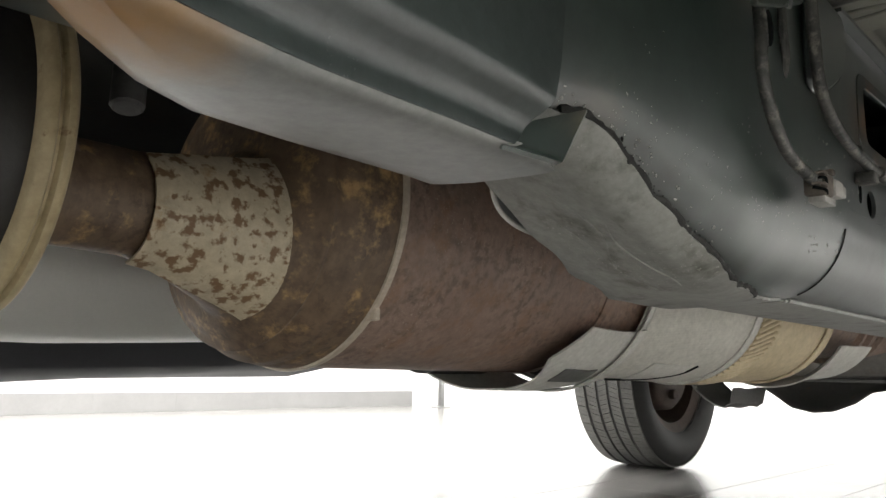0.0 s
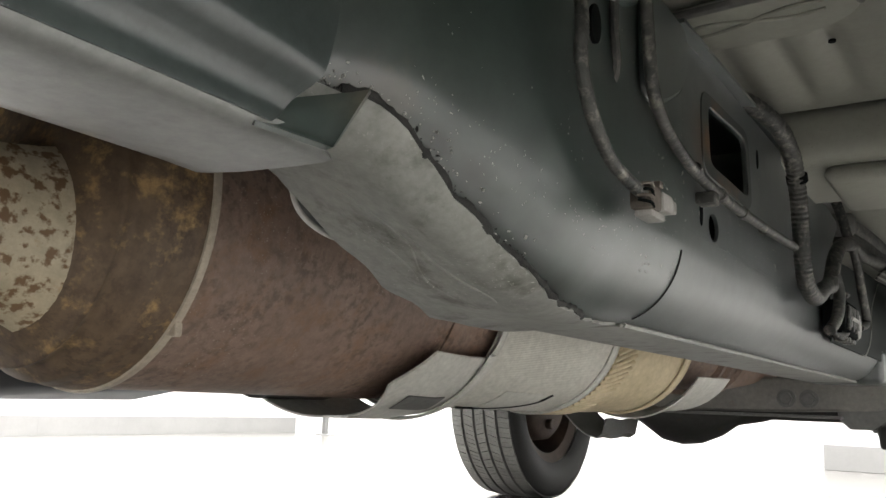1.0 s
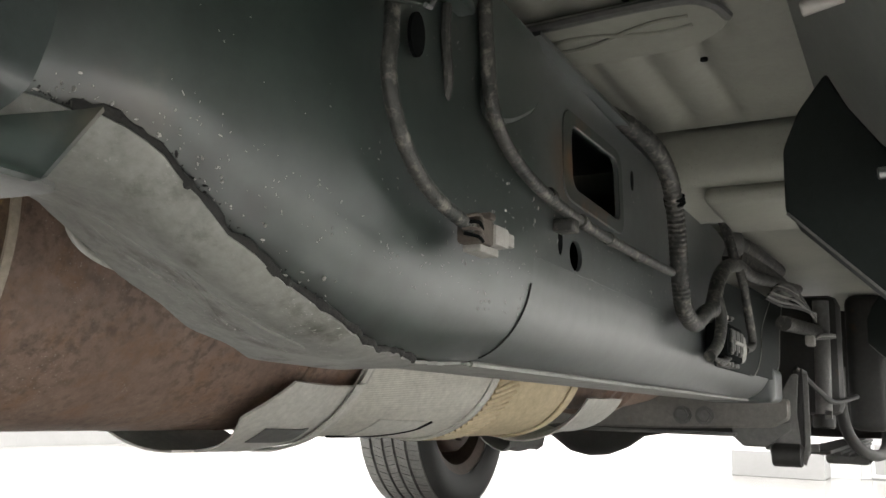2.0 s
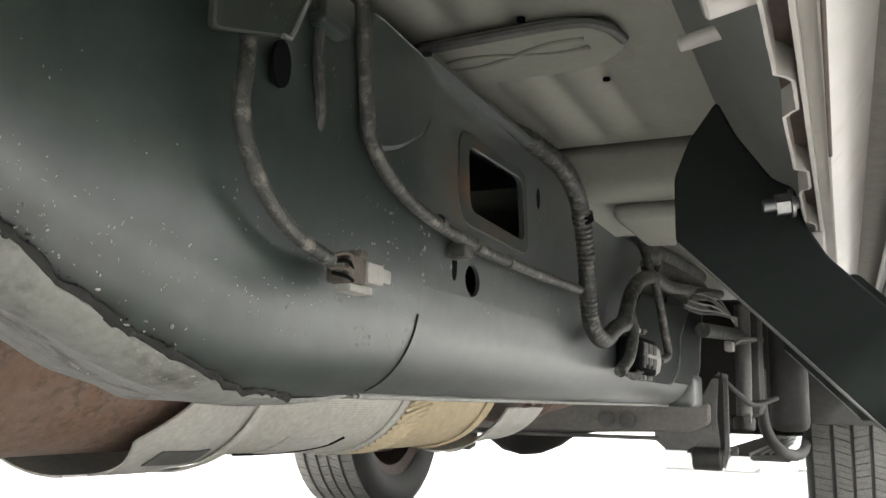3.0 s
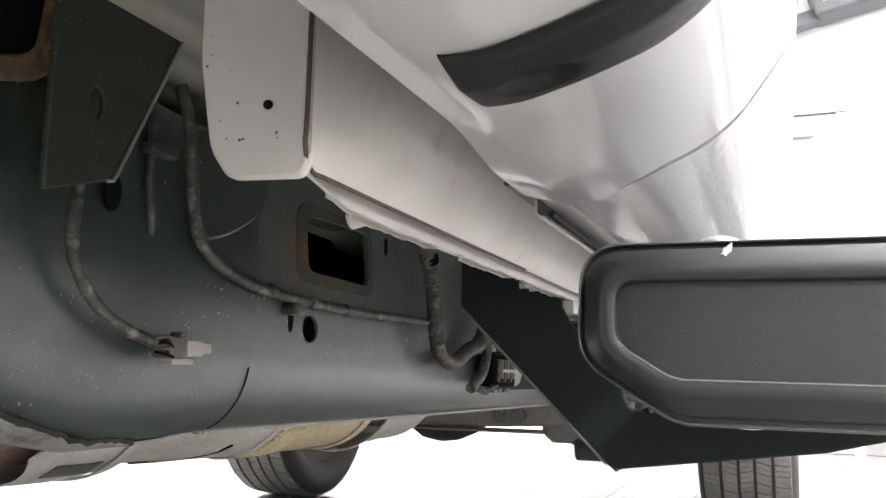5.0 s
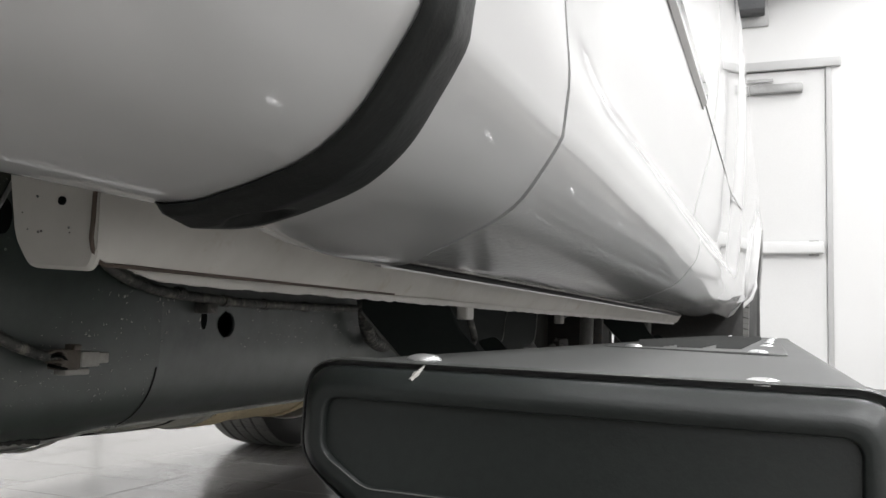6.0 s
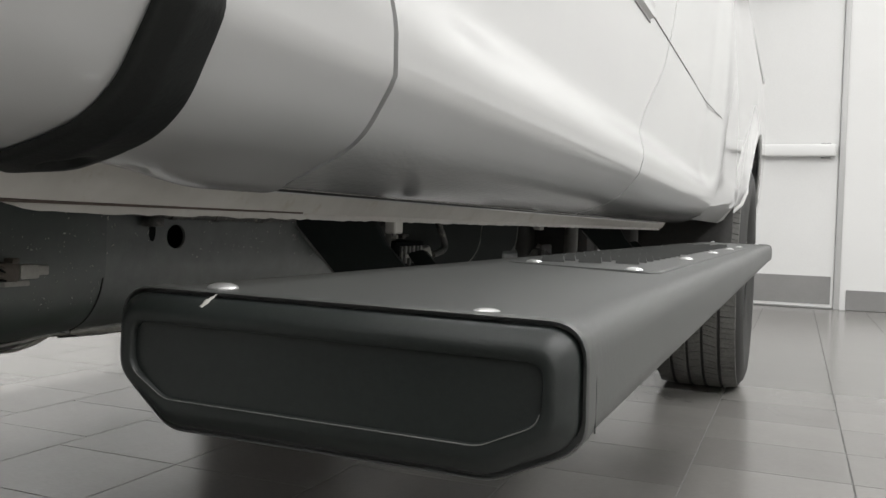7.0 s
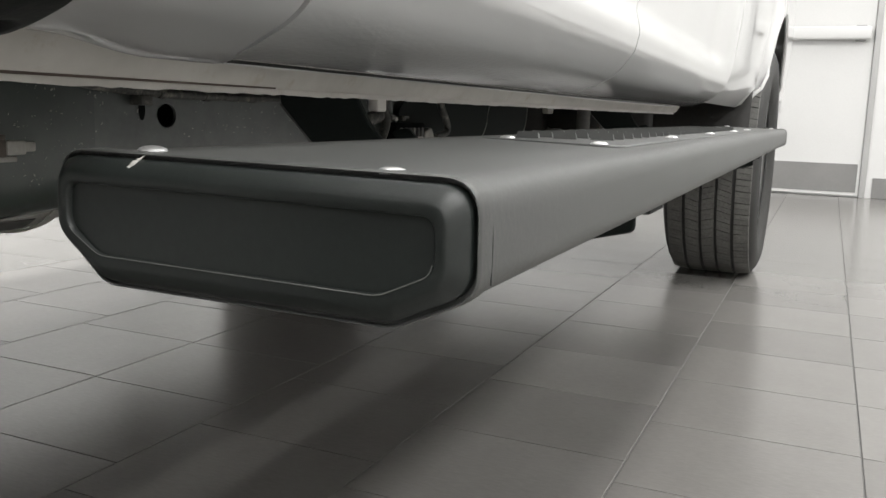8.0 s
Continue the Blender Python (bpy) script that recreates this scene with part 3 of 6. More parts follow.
part("weld_bead", tube(bmesh.new(), [(px + random.uniform(-0.0006, 0.0006), py, pz + random.uniform(-0.0009, 0.0009)) for px, py, pz in bead[2:31]], 0.0018, 9, 3, squash=0.7, radii=[random.uniform(0.0012, 0.0027) for k in range(60)]), M_WELD, rail, "dark gritty weld")
for share, y0, y1 in ((0.55, 1.235, 1.375), (0.30, 1.26, 1.345), (0.80, 1.27, 1.36)):
    fold = []
    for y in np.linspace(y0, y1, 16):
        bo, bi, xi = lerp(y, RAIL_BOT_OUT), lerp(y, RAIL_BOT_IN), lerp(y, RAIL_IN)
        u = share + 0.10 * math.sin(70 * y + 9 * share)
        x0 = belly(y, 0, 0.0)[0]
        fold.append((xi + 0.006 + (x0 - xi - 0.006) * u, y, bi + (bo - bi) * u - 0.0042 - 0.0016 * math.sin(47 * y) * math.sin(math.pi * u)))
    part("plate_fold", tube(bmesh.new(), fold, 0.0009, 7, 4, squash=0.5, radii=[0.0003, 0.0008, 0.0011, 0.0009, 0.0004]), M_FRAME_DUST_LIT, rail)
# hemmed ear on the plate's inner edge
ear = rounded([(1.290, 0.452), (1.290, 0.436), (1.297, 0.423), (1.313, 0.4155), (1.335, 0.4125), (1.350, 0.413), (1.352, 0.440)], 0.006, 4)
part("plate_ear", plate(ear, 0.0022, yz(0.3835), (), 0.0007), M_BRACKET_GREY, rail, "pale rounded ear of the belly plate")
part("ear_hem", tube(bmesh.new(), [(0.3852, 1.290, 0.447), (0.3852, 1.290, 0.436), (0.3852, 1.297, 0.4235), (0.3852, 1.313, 0.416), (0.3852, 1.335, 0.413), (0.3852, 1.349, 0.4135)], 0.0017, 8, 5), M_SHIELD, rail, "pale rolled hem")

# rear section: bent sheet below, flat web with openings above
BOW = [(px, pz) for px, _, pz in reversed(rail_section(1.503)[6:17])]
J = []
for y in np.linspace(1.503, 2.59, 12):
    b = 0.380
    outer = [(0.5302, 0.4457)] + BOW + [(0.47, b), (0.412, b), (0.406, b + 0.006), (0.406, 0.50)]
    inner = [(0.410, 0.50), (0.410, b + 0.008), (0.47, b + 0.004), (0.490, b + 0.005), (0.512, b + 0.017), (0.523, b + 0.038), (0.526, b + 0.055), (0.5265, 0.445)]
    J.append([(px - (0.006 if px > 0.47 else 0.0), y, pz) for px, pz in outer + inner])
part("lower_channel", loft(bmesh.new(), J), M_FRAME_REAR, rail, smooth=50)
web = [(1.503, 0.4458), (2.03, 0.4458), (2.032, 0.474), (2.048, 0.493), (2.094, 0.531), (2.140, 0.562), (2.135, 0.570), (2.09, 0.5745), (1.68, 0.582), (1.503, 0.586)]
oval = [(1.5927 + 0.0125 * math.cos(a), 0.4583 + 0.0110 * math.sin(a)) for a in (2 * math.pi * k / 20 for k in range(20))]
square = rounded([(1.585, 0.506), (1.694, 0.504), (1.687, 0.553), (1.580, 0.550)], 0.010)
part("web_plate", plate(web, 0.003, yz(0.5212), [oval, square]), M_FRAME_REAR, rail)
# inner web coloured black for the dark inside the rail
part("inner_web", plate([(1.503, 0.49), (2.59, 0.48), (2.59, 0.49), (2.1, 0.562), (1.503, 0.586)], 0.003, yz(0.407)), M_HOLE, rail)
part("top_flange", plate([(0.41, 1.503), (0.533, 1.503), (0.533, 2.1), (0.41, 2.1)], 0.003, Matrix.Translation((0, 0, 0.5835))), M_FRAME, rail)
# raised lip round the square opening
big = rounded([(1.566, 0.495), (1.706, 0.493), (1.697, 0.562), (1.563, 0.560)], 0.018)
part("opening_rim", plate(big, 0.0016, yz(0.5236), [square], 0.0007), M_OPENING, rail, "rust-stained rim of the square opening")
# stepped gusset plate in front of the opening
gus = rounded([(1.425, 0.503), (1.462, 0.511), (1.500, 0.532), (1.512, 0.554), (1.508, 0.580), (1.425, 0.584)], 0.02)
part("gusset", plate(gus, 0.0050, yz(0.5285), (), 0.0030), M_FRAME, rail)
sec = rail_section(1.499)[8:16]
part("seam_line", tube(bmesh.new(), [(px + 0.0004, 1.501, pz) for px, _, pz in sec], 0.0006, 6, 2), M_WELD, rail)
# underside of the channel, its floor bounce painted as a paler plate
part("lower_flange", boxed(0.412, 0.486, 1.506, 2.57, 0.3772, 0.3796, 0.0008, 1), M_FRAME_DUST_LIT, rail, "dusty lower flange, paled for floor bounce")
part("lower_edge", tube(bmesh.new(), [(0.486, y, 0.3788) for y in (1.51, 1.9, 2.3, 2.57)], 0.002, 6, 2), M_FRAME_DUST_LIT, rail, "pale lower edge")

# body mount flap hanging over the front section
flap = rounded([(1.288, 0.507), (1.333, 0.522), (1.392, 0.640), (1.288, 0.640)], 0.004, 2)
slot = [(1.318 + 0.005 * math.cos(a), 0.560 + 0.009 * math.sin(a)) for a in (2 * math.pi * k / 14 for k in range(14))]
part("mount_flap", plate(flap, 0.004, yz(0.548), [slot], 0.0008), M_FLAP, rail)
part("flap_edge", tube(bmesh.new(), [(0.5525, 1.328, 0.5205), (0.5525, 1.333, 0.5215), (0.5525, 1.336, 0.5265), (0.5525, 1.392, 0.640)], 0.0012, 6, 1), M_BRACKET_GREY, rail, "pale edge of the flap")
# black oval for the dark of a hole below the flap
part("flap_hole", plate([(1.353 + 0.0065 * math.cos(a), 0.521 + 0.011 * math.sin(a)) for a in (2 * math.pi * k / 16 for k in range(16))], 0.002, yz(0.5325)), M_HOLE, rail)
# opening in the upper front of the rail, a black plate for its inner shade
def onto_rail(bm, out):
    """Lays a flat plate onto the rail's outer face."""
    for v in bm.verts:
        v.co.x += lerp(v.co.y, RAIL_OUT) + out
    return bm


window = rounded([(1.17, 0.560), (1.24, 0.566), (1.300, 0.583), (1.306, 0.64), (1.17, 0.64)], 0.010)
border = rounded([(1.155, 0.546), (1.24, 0.553), (1.309, 0.571), (1.318, 0.65), (1.155, 0.65)], 0.014)
part("front_opening_shade", onto_rail(plate(window, 0.001, yz(0)), 0.0030), M_HOLE, rail)
part("front_opening_rim", onto_rail(plate(border, 0.005, yz(0), [window], 0.0018), 0.0025), M_RUST_TAN, rail, "rust-brown rim of the front opening")
# rail end cap and bracket
part("end_cap", boxed(0.408, 0.5285, 2.50, 2.60, 0.376, 0.432, 0.010, 3), M_FRAME_REAR, rail, "closed stub end of the rail")
part("side_plate", plate(rounded([(2.04, 0.4075), (2.298, 0.4075), (2.345, 0.425), (2.369, 0.446), (2.376, 0.470), (2.394, 0.490), (2.47, 0.532), (2.110, 0.514), (2.04, 0.470)], 0.008), 0.003, yz(0.5262), (), 0.0008), M_BLACKBRKT, rail, "dark green side plate")
part("plate_edge", tube(bmesh.new(), [(0.5296, 2.27, 0.4080), (0.5296, 2.300, 0.4085), (0.5296, 2.345, 0.4255), (0.5296, 2.369, 0.446), (0.5296, 2.376, 0.470), (0.5296, 2.394, 0.490), (0.5296, 2.47, 0.532)], 0.0009, 6, 4), M_FRAME_DUST_LIT, rail, "pale plate edge")
part("rear_plate", plate(rounded([(2.28, 0.412), (2.52, 0.412), (2.585, 0.440), (2.60, 0.49), (2.64, 0.548), (2.30, 0.536)], 0.010), 0.003, yz(0.5226), (), 0.0008), M_BLACKBRKT, rail, "dark green plate behind the side plate")
part("plate_edge", tube(bmesh.new(), [(0.5262, 2.52, 0.4125), (0.5262, 2.582, 0.440), (0.5262, 2.60, 0.49), (0.5262, 2.64, 0.548)], 0.0010, 6, 4), M_FRAME_DUST_LIT, rail, "pale plate edge")
# black ovals for the dark of small holes in the web
for hy, hz in ((1.562, 0.463), (1.73, 0.547)):
    part("hole_shade", plate([(hy + 0.004 * math.cos(a), hz + 0.009 * math.sin(a)) for a in (2 * math.pi * k / 12 for k in range(12))], 0.0012, yz(0.5234)), M_HOLE, rail)

# the control-arm bracket: a bottom plate paled for floor bounce, a side wall darkened for shade with a rolled top, a
# dark end plate
BR = [(0.955, 0.470, 0.486, 0.438), (0.975, 0.455, 0.487, 0.431), (1.0, 0.440, 0.487, 0.425), (1.03, 0.422, 0.4865, 0.4215), (1.06, 0.411, 0.486, 0.420), (1.11, 0.407, 0.4855, 0.4198), (1.16, 0.406, 0.485, 0.4195), (1.186, 0.406, 0.4845, 0.419), (1.2035, 0.406, 0.484, 0.418)]
arm_bracket = empty("control_arm_bracket", truck)
rows = []
for y, xi, xo, zb in BR:
    slant = 0.012 if y > 1.2 else 0.0
    row = [(xi, y, 0.475), (xi, y, zb + 0.014), (xi + 0.001, y, zb + 0.005), (xi + 0.005, y, zb + 0.0008), (xi + 0.012, y, zb), (xi + 0.03, y, zb - 0.001), (xo - 0.02, y, zb - 0.0008), (xo - 0.008, y, zb - 0.0004), (xo - 0.0040, y, zb + 0.0004), (xo - 0.0014, y, zb + 0.0022), (xo - 0.0002, y, zb + 0.0050)]
    rows.append([(px, py + slant * (px - 0.40) / 0.08 * (0.3 if px > 0.48 else 1.0), pz) for px, py, pz in row])
part("bottom_plate", shell(bmesh.new(), rows, -0.003), M_BRACKET_GREY, arm_bracket, "grey stamped plate paled for floor bounce, with brown stains", smooth=50)
rows = []
WALL_END = [(0.418, 1.172), (0.426, 1.181), (0.437, 1.188), (0.455, 1.194), (0.475, 1.198), (0.62, 1.206)]
for u in [*np.linspace(0.0, 0.9, 12), 0.95, 0.985, 1.0]:
    yb = 0.955 + 0.222 * u
    xo, zb = lerp(yb, [(q[0], q[2]) for q in BR]), lerp(yb, [(q[0], q[3]) for q in BR])
    h = lerp(yb, [(0.955, 0.006), (1.02, 0.030), (1.06, 0.0285), (1.12, 0.0265), (1.178, 0.0225)]) / 0.0265
    prof = [(0.0002, 0.0036), (0.0003, 0.0060), (-0.0002, 0.009), (-0.0002, 0.0125), (0.0008, 0.016), (0.0036, 0.0195), (0.0076, 0.0225), (0.0104, 0.0252), (0.0120, 0.0275), (0.0126, 0.0300), (0.0124, 0.036), (0.0122, 0.050), (0.0120, 0.080), (0.0118, 0.130), (0.0116, 0.190)]
    rows.append([(xo + a, 0.955 + (lerp(zb + b * h, WALL_END) - 0.955) * u, zb + b * h) for a, b in prof])
part("side_wall", shell(bmesh.new(), rows, -0.003), M_WALL_SHADED, arm_bracket, "glossy side wall darkened for shade, with a long bulge", smooth=60)
rows = []
for k in range(15):
    v = k / 14
    row = []
    for j in range(15):
        u = j / 14
        ya, yb = 1.1695 + 0.016 * v, 1.199 + 0.018 * v
        lip = max(max(0.0, (u - 0.78) / 0.22), max(0.0, (0.20 - v) / 0.20))
        row.append((0.4800 + 0.011 * u + 0.002 * v + 0.0040 * lip * lip, ya + (yb - ya) * u, 0.4205 + 0.0138 * v + (0.015 * v - 0.0035) * u))
    rows.append(row)
part("end_plate", shell(bmesh.new(), rows, 0.002), M_FRAME, arm_bracket, "dark turned end of the bracket with a rolled lip", smooth=60)

# dark crumbs of road dirt packed along the weld
bm = bmesh.new()
random.seed(31)
for k in range(150):
    y = random.triangular(1.195, 1.42, 1.22)
    away = abs(random.gauss(0, 3))
    a = lerp(y, [(1.20, 60.0), (1.25, 46.0), (1.30, 32.0), (1.40, 22.0)]) - 2 + away
    size = random.choice((0.0003, 0.0004, 0.0006, 0.0009)) 
    bmesh.ops.create_icosphere(bm, subdivisions=1, radius=size, matrix=Matrix.Translation(belly(y, a, 0.0001)) @ pose(0, 0, 0, random.uniform(0, 180), random.uniform(0, 180), 0) @ Matrix.Diagonal((random.uniform(0.5, 1.2), random.uniform(0.7, 2.0), random.uniform(0.4, 0.9), 1)))
tagged(part("road_dirt", bm, M_WELD, rail), kind="stuff")

# dirt clots along the joint
bm = bmesh.new()
random.seed(11)
for k in range(120):
    y = random.triangular(1.19, 1.36, 1.22)
    c = Vector(belly(y, lerp(y, [(1.20, 60.0), (1.25, 46.0), (1.30, 32.0), (1.36, 26.0)]) + random.gauss(5, 10), 0.0004))
    s = random.choice((0.0003, 0.0004, 0.0005, 0.0007, 0.0011))
    bmesh.ops.create_icosphere(bm, subdivisions=1, radius=s, matrix=Matrix.Translation(c) @ pose(0, 0, 0, random.uniform(0, 180), random.uniform(0, 180), 0) @ Matrix.Diagonal((random.uniform(0.3, 1.2), random.uniform(0.5, 1.8), random.uniform(0.3, 0.7), 1)))
def on_rail(y, z):
    """A place on the rail's outer face at this height."""
    if y > 1.503:
        return 0.5243
    return lerp(y, RAIL_OUT) + 0.002


for k in range(34):
    cy, cz = random.uniform(1.26, 1.95), random.choice((random.uniform(0.43, 0.49), random.uniform(0.46, 0.56)))
    for j in range(random.randint(2, 7)):
        y, z = cy + random.gauss(0, 0.008), cz + random.gauss(0, 0.004)
        if z < 0.435 or (1.57 < y < 1.71 and z > 0.445):
            continue
        s = random.choice((0.0004, 0.0005, 0.0007, 0.0010))
        bmesh.ops.create_icosphere(bm, subdivisions=1, radius=s, matrix=Matrix.Translation((on_rail(y, z), y, z)) @ pose(0, 0, 0, random.uniform(0, 180), 0, 0) @ Matrix.Diagonal((0.5, random.uniform(0.8, 2.6), random.uniform(0.4, 1.0), 1)))
for k in range(420):
    y = random.uniform(1.24, 1.50)
    if random.random() < 0.6:
        bo = lerp(y, RAIL_BOT_OUT)
        z = random.uniform(bo + 0.06, 0.585)
        place = (on_rail(y, z), y, z)
    else:
        place = belly(y, random.uniform(60, 92), 0.0002)
    bmesh.ops.create_icosphere(bm, subdivisions=1, radius=random.choice((0.0002, 0.0003, 0.0003, 0.0005)), matrix=Matrix.Translation(place) @ pose(0, 0, 0, random.uniform(0, 180), 0, 0) @ Matrix.Diagonal((0.5, random.uniform(0.7, 3.0), random.uniform(0.4, 0.9), 1)))
for k in range(150):
    y, z = random.gauss(1.70, 0.11), random.gauss(0.452, 0.02)
    if not (1.61 < y < 2.0 and 0.437 < z < 0.50):
        continue
    bmesh.ops.create_icosphere(bm, subdivisions=1, radius=random.choice((0.0003, 0.0004, 0.0006)), matrix=Matrix.Translation((0.5243, y, z)) @ Matrix.Diagonal((0.6, random.uniform(0.6, 2.8), random.uniform(0.5, 1.2), 1)))
tagged(part("dried_mud", bm, worn("dried mud", (0.30, 0.29, 0.27), (0.52, 0.51, 0.48), (0.8, 0.9), 40, 200), rail), kind="stuff")

# wiring on the rail
hx = 0.542
wire = [(hx - 0.003, 1.323, 0.53), (hx, 1.319, 0.505), (hx, 1.318, 0.490), (hx, 1.324, 0.473), (hx, 1.338, 0.457), (hx, 1.360, 0.445), (hx + 0.004, 1.389, 0.436)]
loom = part("wiring_hose", tube(bmesh.new(), wire, 0.0034, 16, 12, ribs=0.00025), M_HOSE, truck, "dusty hose ending in a plug")
part("plug_body", boxed(hx - 0.004, hx + 0.009, 1.389, 1.405, 0.4290, 0.4420, 0.0018), M_PLUG_BROWN, loom)
part("plug_socket", boxed(hx - 0.003, hx + 0.010, 1.4045, 1.4200, 0.4305, 0.4405, 0.0012), M_PLUG, loom)
part("plug_cap", boxed(hx + 0.001, hx + 0.009, 1.4195, 1.4290, 0.4325, 0.4395, 0.0010), M_PLUG, loom)
part("plug_clip", boxed(hx - 0.003, hx + 0.007, 1.394, 1.4145, 0.4255, 0.4295, 0.0008), M_PLUG, loom)
part("plug_latch", boxed(hx + 0.002, hx + 0.0105, 1.397, 1.403, 0.4415, 0.4450, 0.0008), M_PLUG_BROWN, loom)
for k in range(4):
    part("plug_wire", tube(bmesh.new(), [(hx + 0.003, 1.378 + 0.002 * k, 0.4385 - 0.002 * k), (hx + 0.009, 1.387, 0.4415 - 0.0035 * k), (hx + 0.008, 1.394, 0.4375 - 0.0025 * k)], 0.0009, 8, 4), M_HOLE if k % 2 else M_PLUG_BROWN, loom)
part("brake_line", tube(bmesh.new(), [(0.527, 1.384, 0.600), (0.5305, 1.386, 0.565), (0.531, 1.385, 0.535), (0.5305, 1.390, 0.512), (0.524, 1.394, 0.498)], 0.0027, 8, 6), M_HOSE, rail)
part("line_clip", boxed(0.529, 0.539, 1.378, 1.402, 0.551, 0.558, 0.002), M_FRAME, rail)
part("wiring_hose", tube(bmesh.new(), [(0.5359, 1.4022, 0.6001), (0.5394, 1.4089, 0.5734), (0.5401, 1.4134, 0.5405), (0.5393, 1.4268, 0.5038), (0.5372, 1.4746, 0.4853), (0.5344, 1.5634, 0.4784), (0.5364, 1.6689, 0.4769), (0.5395, 1.8014, 0.4779)], 0.0038, 16, 12, ribs=0.00025), M_HOSE, rail, "grey taped hose along the rail")
for y, z in ((1.512, 0.4823), (1.571, 0.4782), (1.630, 0.4772), (1.70, 0.4770)):
    part("tape_band", rod(bmesh.new(), (0.5355, y, z), (0.5357, y + 0.006, z - 0.0005), 0.0049, 12), M_HOSE, rail)
part("hose_clip", boxed(0.524, 0.538, 1.548, 1.562, 0.467, 0.476, 0.0015), M_HOSE, rail)
loom3 = part("corrugated_hose", tube(bmesh.new(), [(0.4381, 1.6203, 0.6073), (0.5106, 1.6772, 0.5949), (0.5395, 1.7238, 0.5793), (0.5447, 1.7704, 0.5617), (0.5447, 1.7942, 0.5348), (0.5437, 1.8087, 0.5038), (0.5426, 1.8190, 0.4707), (0.5426, 1.8335, 0.4479), (0.5437, 1.8687, 0.4386), (0.5447, 1.9153, 0.4541), (0.5437, 1.9618, 0.4624)], 0.0076, 18, 14, ribs=0.0008), M_HOSE, truck, "black corrugated loom tube")
part("hose_tie", rod(bmesh.new(), (0.5452, 1.7900, 0.5452), (0.5452, 1.7942, 0.5390), 0.0098, 12), M_HOLE, loom3)
part("cable_branch", tube(bmesh.new(), [(0.5430, 1.9300, 0.4540), (0.5440, 1.9570, 0.4680), (0.5450, 1.9850, 0.4980), (0.5455, 2.031, 0.5190), (0.5455, 2.102, 0.5320), (0.5455, 2.195, 0.5330), (0.5450, 2.361, 0.5500), (0.5440, 2.744, 0.5900)], 0.0080, 18, 10, ribs=0.0003), M_HOSE, rail)
part("cable_branch", tube(bmesh.new(), [(0.5480, 1.9600, 0.4740), (0.5510, 1.9630, 0.4540), (0.5510, 1.9450, 0.4270), (0.5480, 1.9140, 0.4100)], 0.0060, 16, 10), M_HOSE, rail)
part("cable_branch", tube(bmesh.new(), [(0.5470, 2.0980, 0.5310), (0.5500, 2.1120, 0.5070), (0.5510, 2.1340, 0.4740), (0.5510, 2.1570, 0.4420), (0.5480, 2.1180, 0.4310)], 0.0052, 16, 10), M_HOSE, rail)
block = part("connector_block", boxed(0.528, 0.552, 1.990, 2.078, 0.412, 0.452, 0.003), M_HOLE, truck, "black multi-pin connector with pale latch")
for k in range(6):
    part("connector_rib", boxed(0.552, 0.5555, 1.998 + 0.0125 * k, 2.0045 + 0.0125 * k, 0.418 + 0.004 * (k % 2), 0.446, 0.001, 1), M_GREYSTEEL if k % 2 else M_HOSE, block)
part("connector_bridge", boxed(0.5545, 0.5575, 2.010, 2.062, 0.430, 0.434, 0.001, 1), M_PLUG, block)
part("connector_latch", plate(rounded([(2.078, 0.412), (2.100, 0.416), (2.112, 0.430), (2.100, 0.446), (2.078, 0.440)], 0.004), 0.012, yz(0.540), (), 0.0015), M_PLUG, block, "pale plastic latch")
random.seed(14)
for k in range(9):
    ty, tz = random.uniform(1.97, 2.07), random.choice((0.405, 0.408, 0.455, 0.458))
    part("connector_clip", boxed(0.540, 0.553, ty, ty + random.uniform(0.006, 0.016), tz, tz + random.uniform(0.003, 0.006), 0.0008, 1), random.choice((M_PLUG, M_GREYSTEEL, M_HOSE)), block)
for k in range(5):
    part("connector_wire", tube(bmesh.new(), [(0.548, 1.925 + 0.008 * k, 0.410), (0.555, 1.950 + 0.008 * k, 0.404 + 0.002 * k), (0.550, 1.985 + 0.006 * k, 0.414)], 0.0016, 6, 5), M_HOSE, block)
# frayed loom, a clip and a fat pipe beyond the rail's end
random.seed(3)
for k in range(9):
    z0 = 0.520 + 0.0035 * k
    part("loose_wire", tube(bmesh.new(), [(0.548, 2.30 + 0.012 * k, z0 - 0.002), (0.556, 2.40, z0 + random.uniform(-0.004, 0.006)), (0.562, 2.55, z0 + 0.012 + random.uniform(-0.006, 0.004)), (0.572, 2.75, 0.545 - 0.002 * k)], 0.0019, 6, 6), M_PLUG if k % 3 == 1 else M_HOSE, rail)
part("wire_clip", boxed(0.572, 0.586, 2.545, 2.575, 0.470, 0.487, 0.003), M_PLUG, truck, "pale plastic cable clip")
for k in range(3):
    part("clip_wire", tube(bmesh.new(), [(0.579, 2.56, 0.480 - 0.004 * k), (0.584, 2.68, 0.492 + 0.004 * k), (0.592, 2.90, 0.512 + 0.003 * k)], 0.0022, 6, 5), M_PLUG if k == 1 else M_HOSE, rail)
part("fat_pipe", tube(bmesh.new(), [(0.552, 2.45, 0.497), (0.556, 2.60, 0.506), (0.566, 2.85, 0.520), (0.58, 3.1, 0.53)], 0.012, 18, 6), M_HOSE, rail, "dark fat pipe")
part("body_mount", rod(bmesh.new(), (0.50, 2.19, 0.578), (0.535, 2.205, 0.578), 0.016, 20, 0.003), M_GREYSTEEL, rail, "grey rubber body mount")
for k, (r, z) in enumerate(((0.013, 0.590), (0.014, 0.568))):
    part("rolled_hose", tube(bmesh.new(), [(0.515, 2.24, z), (0.525, 2.38, z + 0.004), (0.530, 2.58, z + 0.010)], r, 18, 5), M_HOSE, rail, "black fat hose")
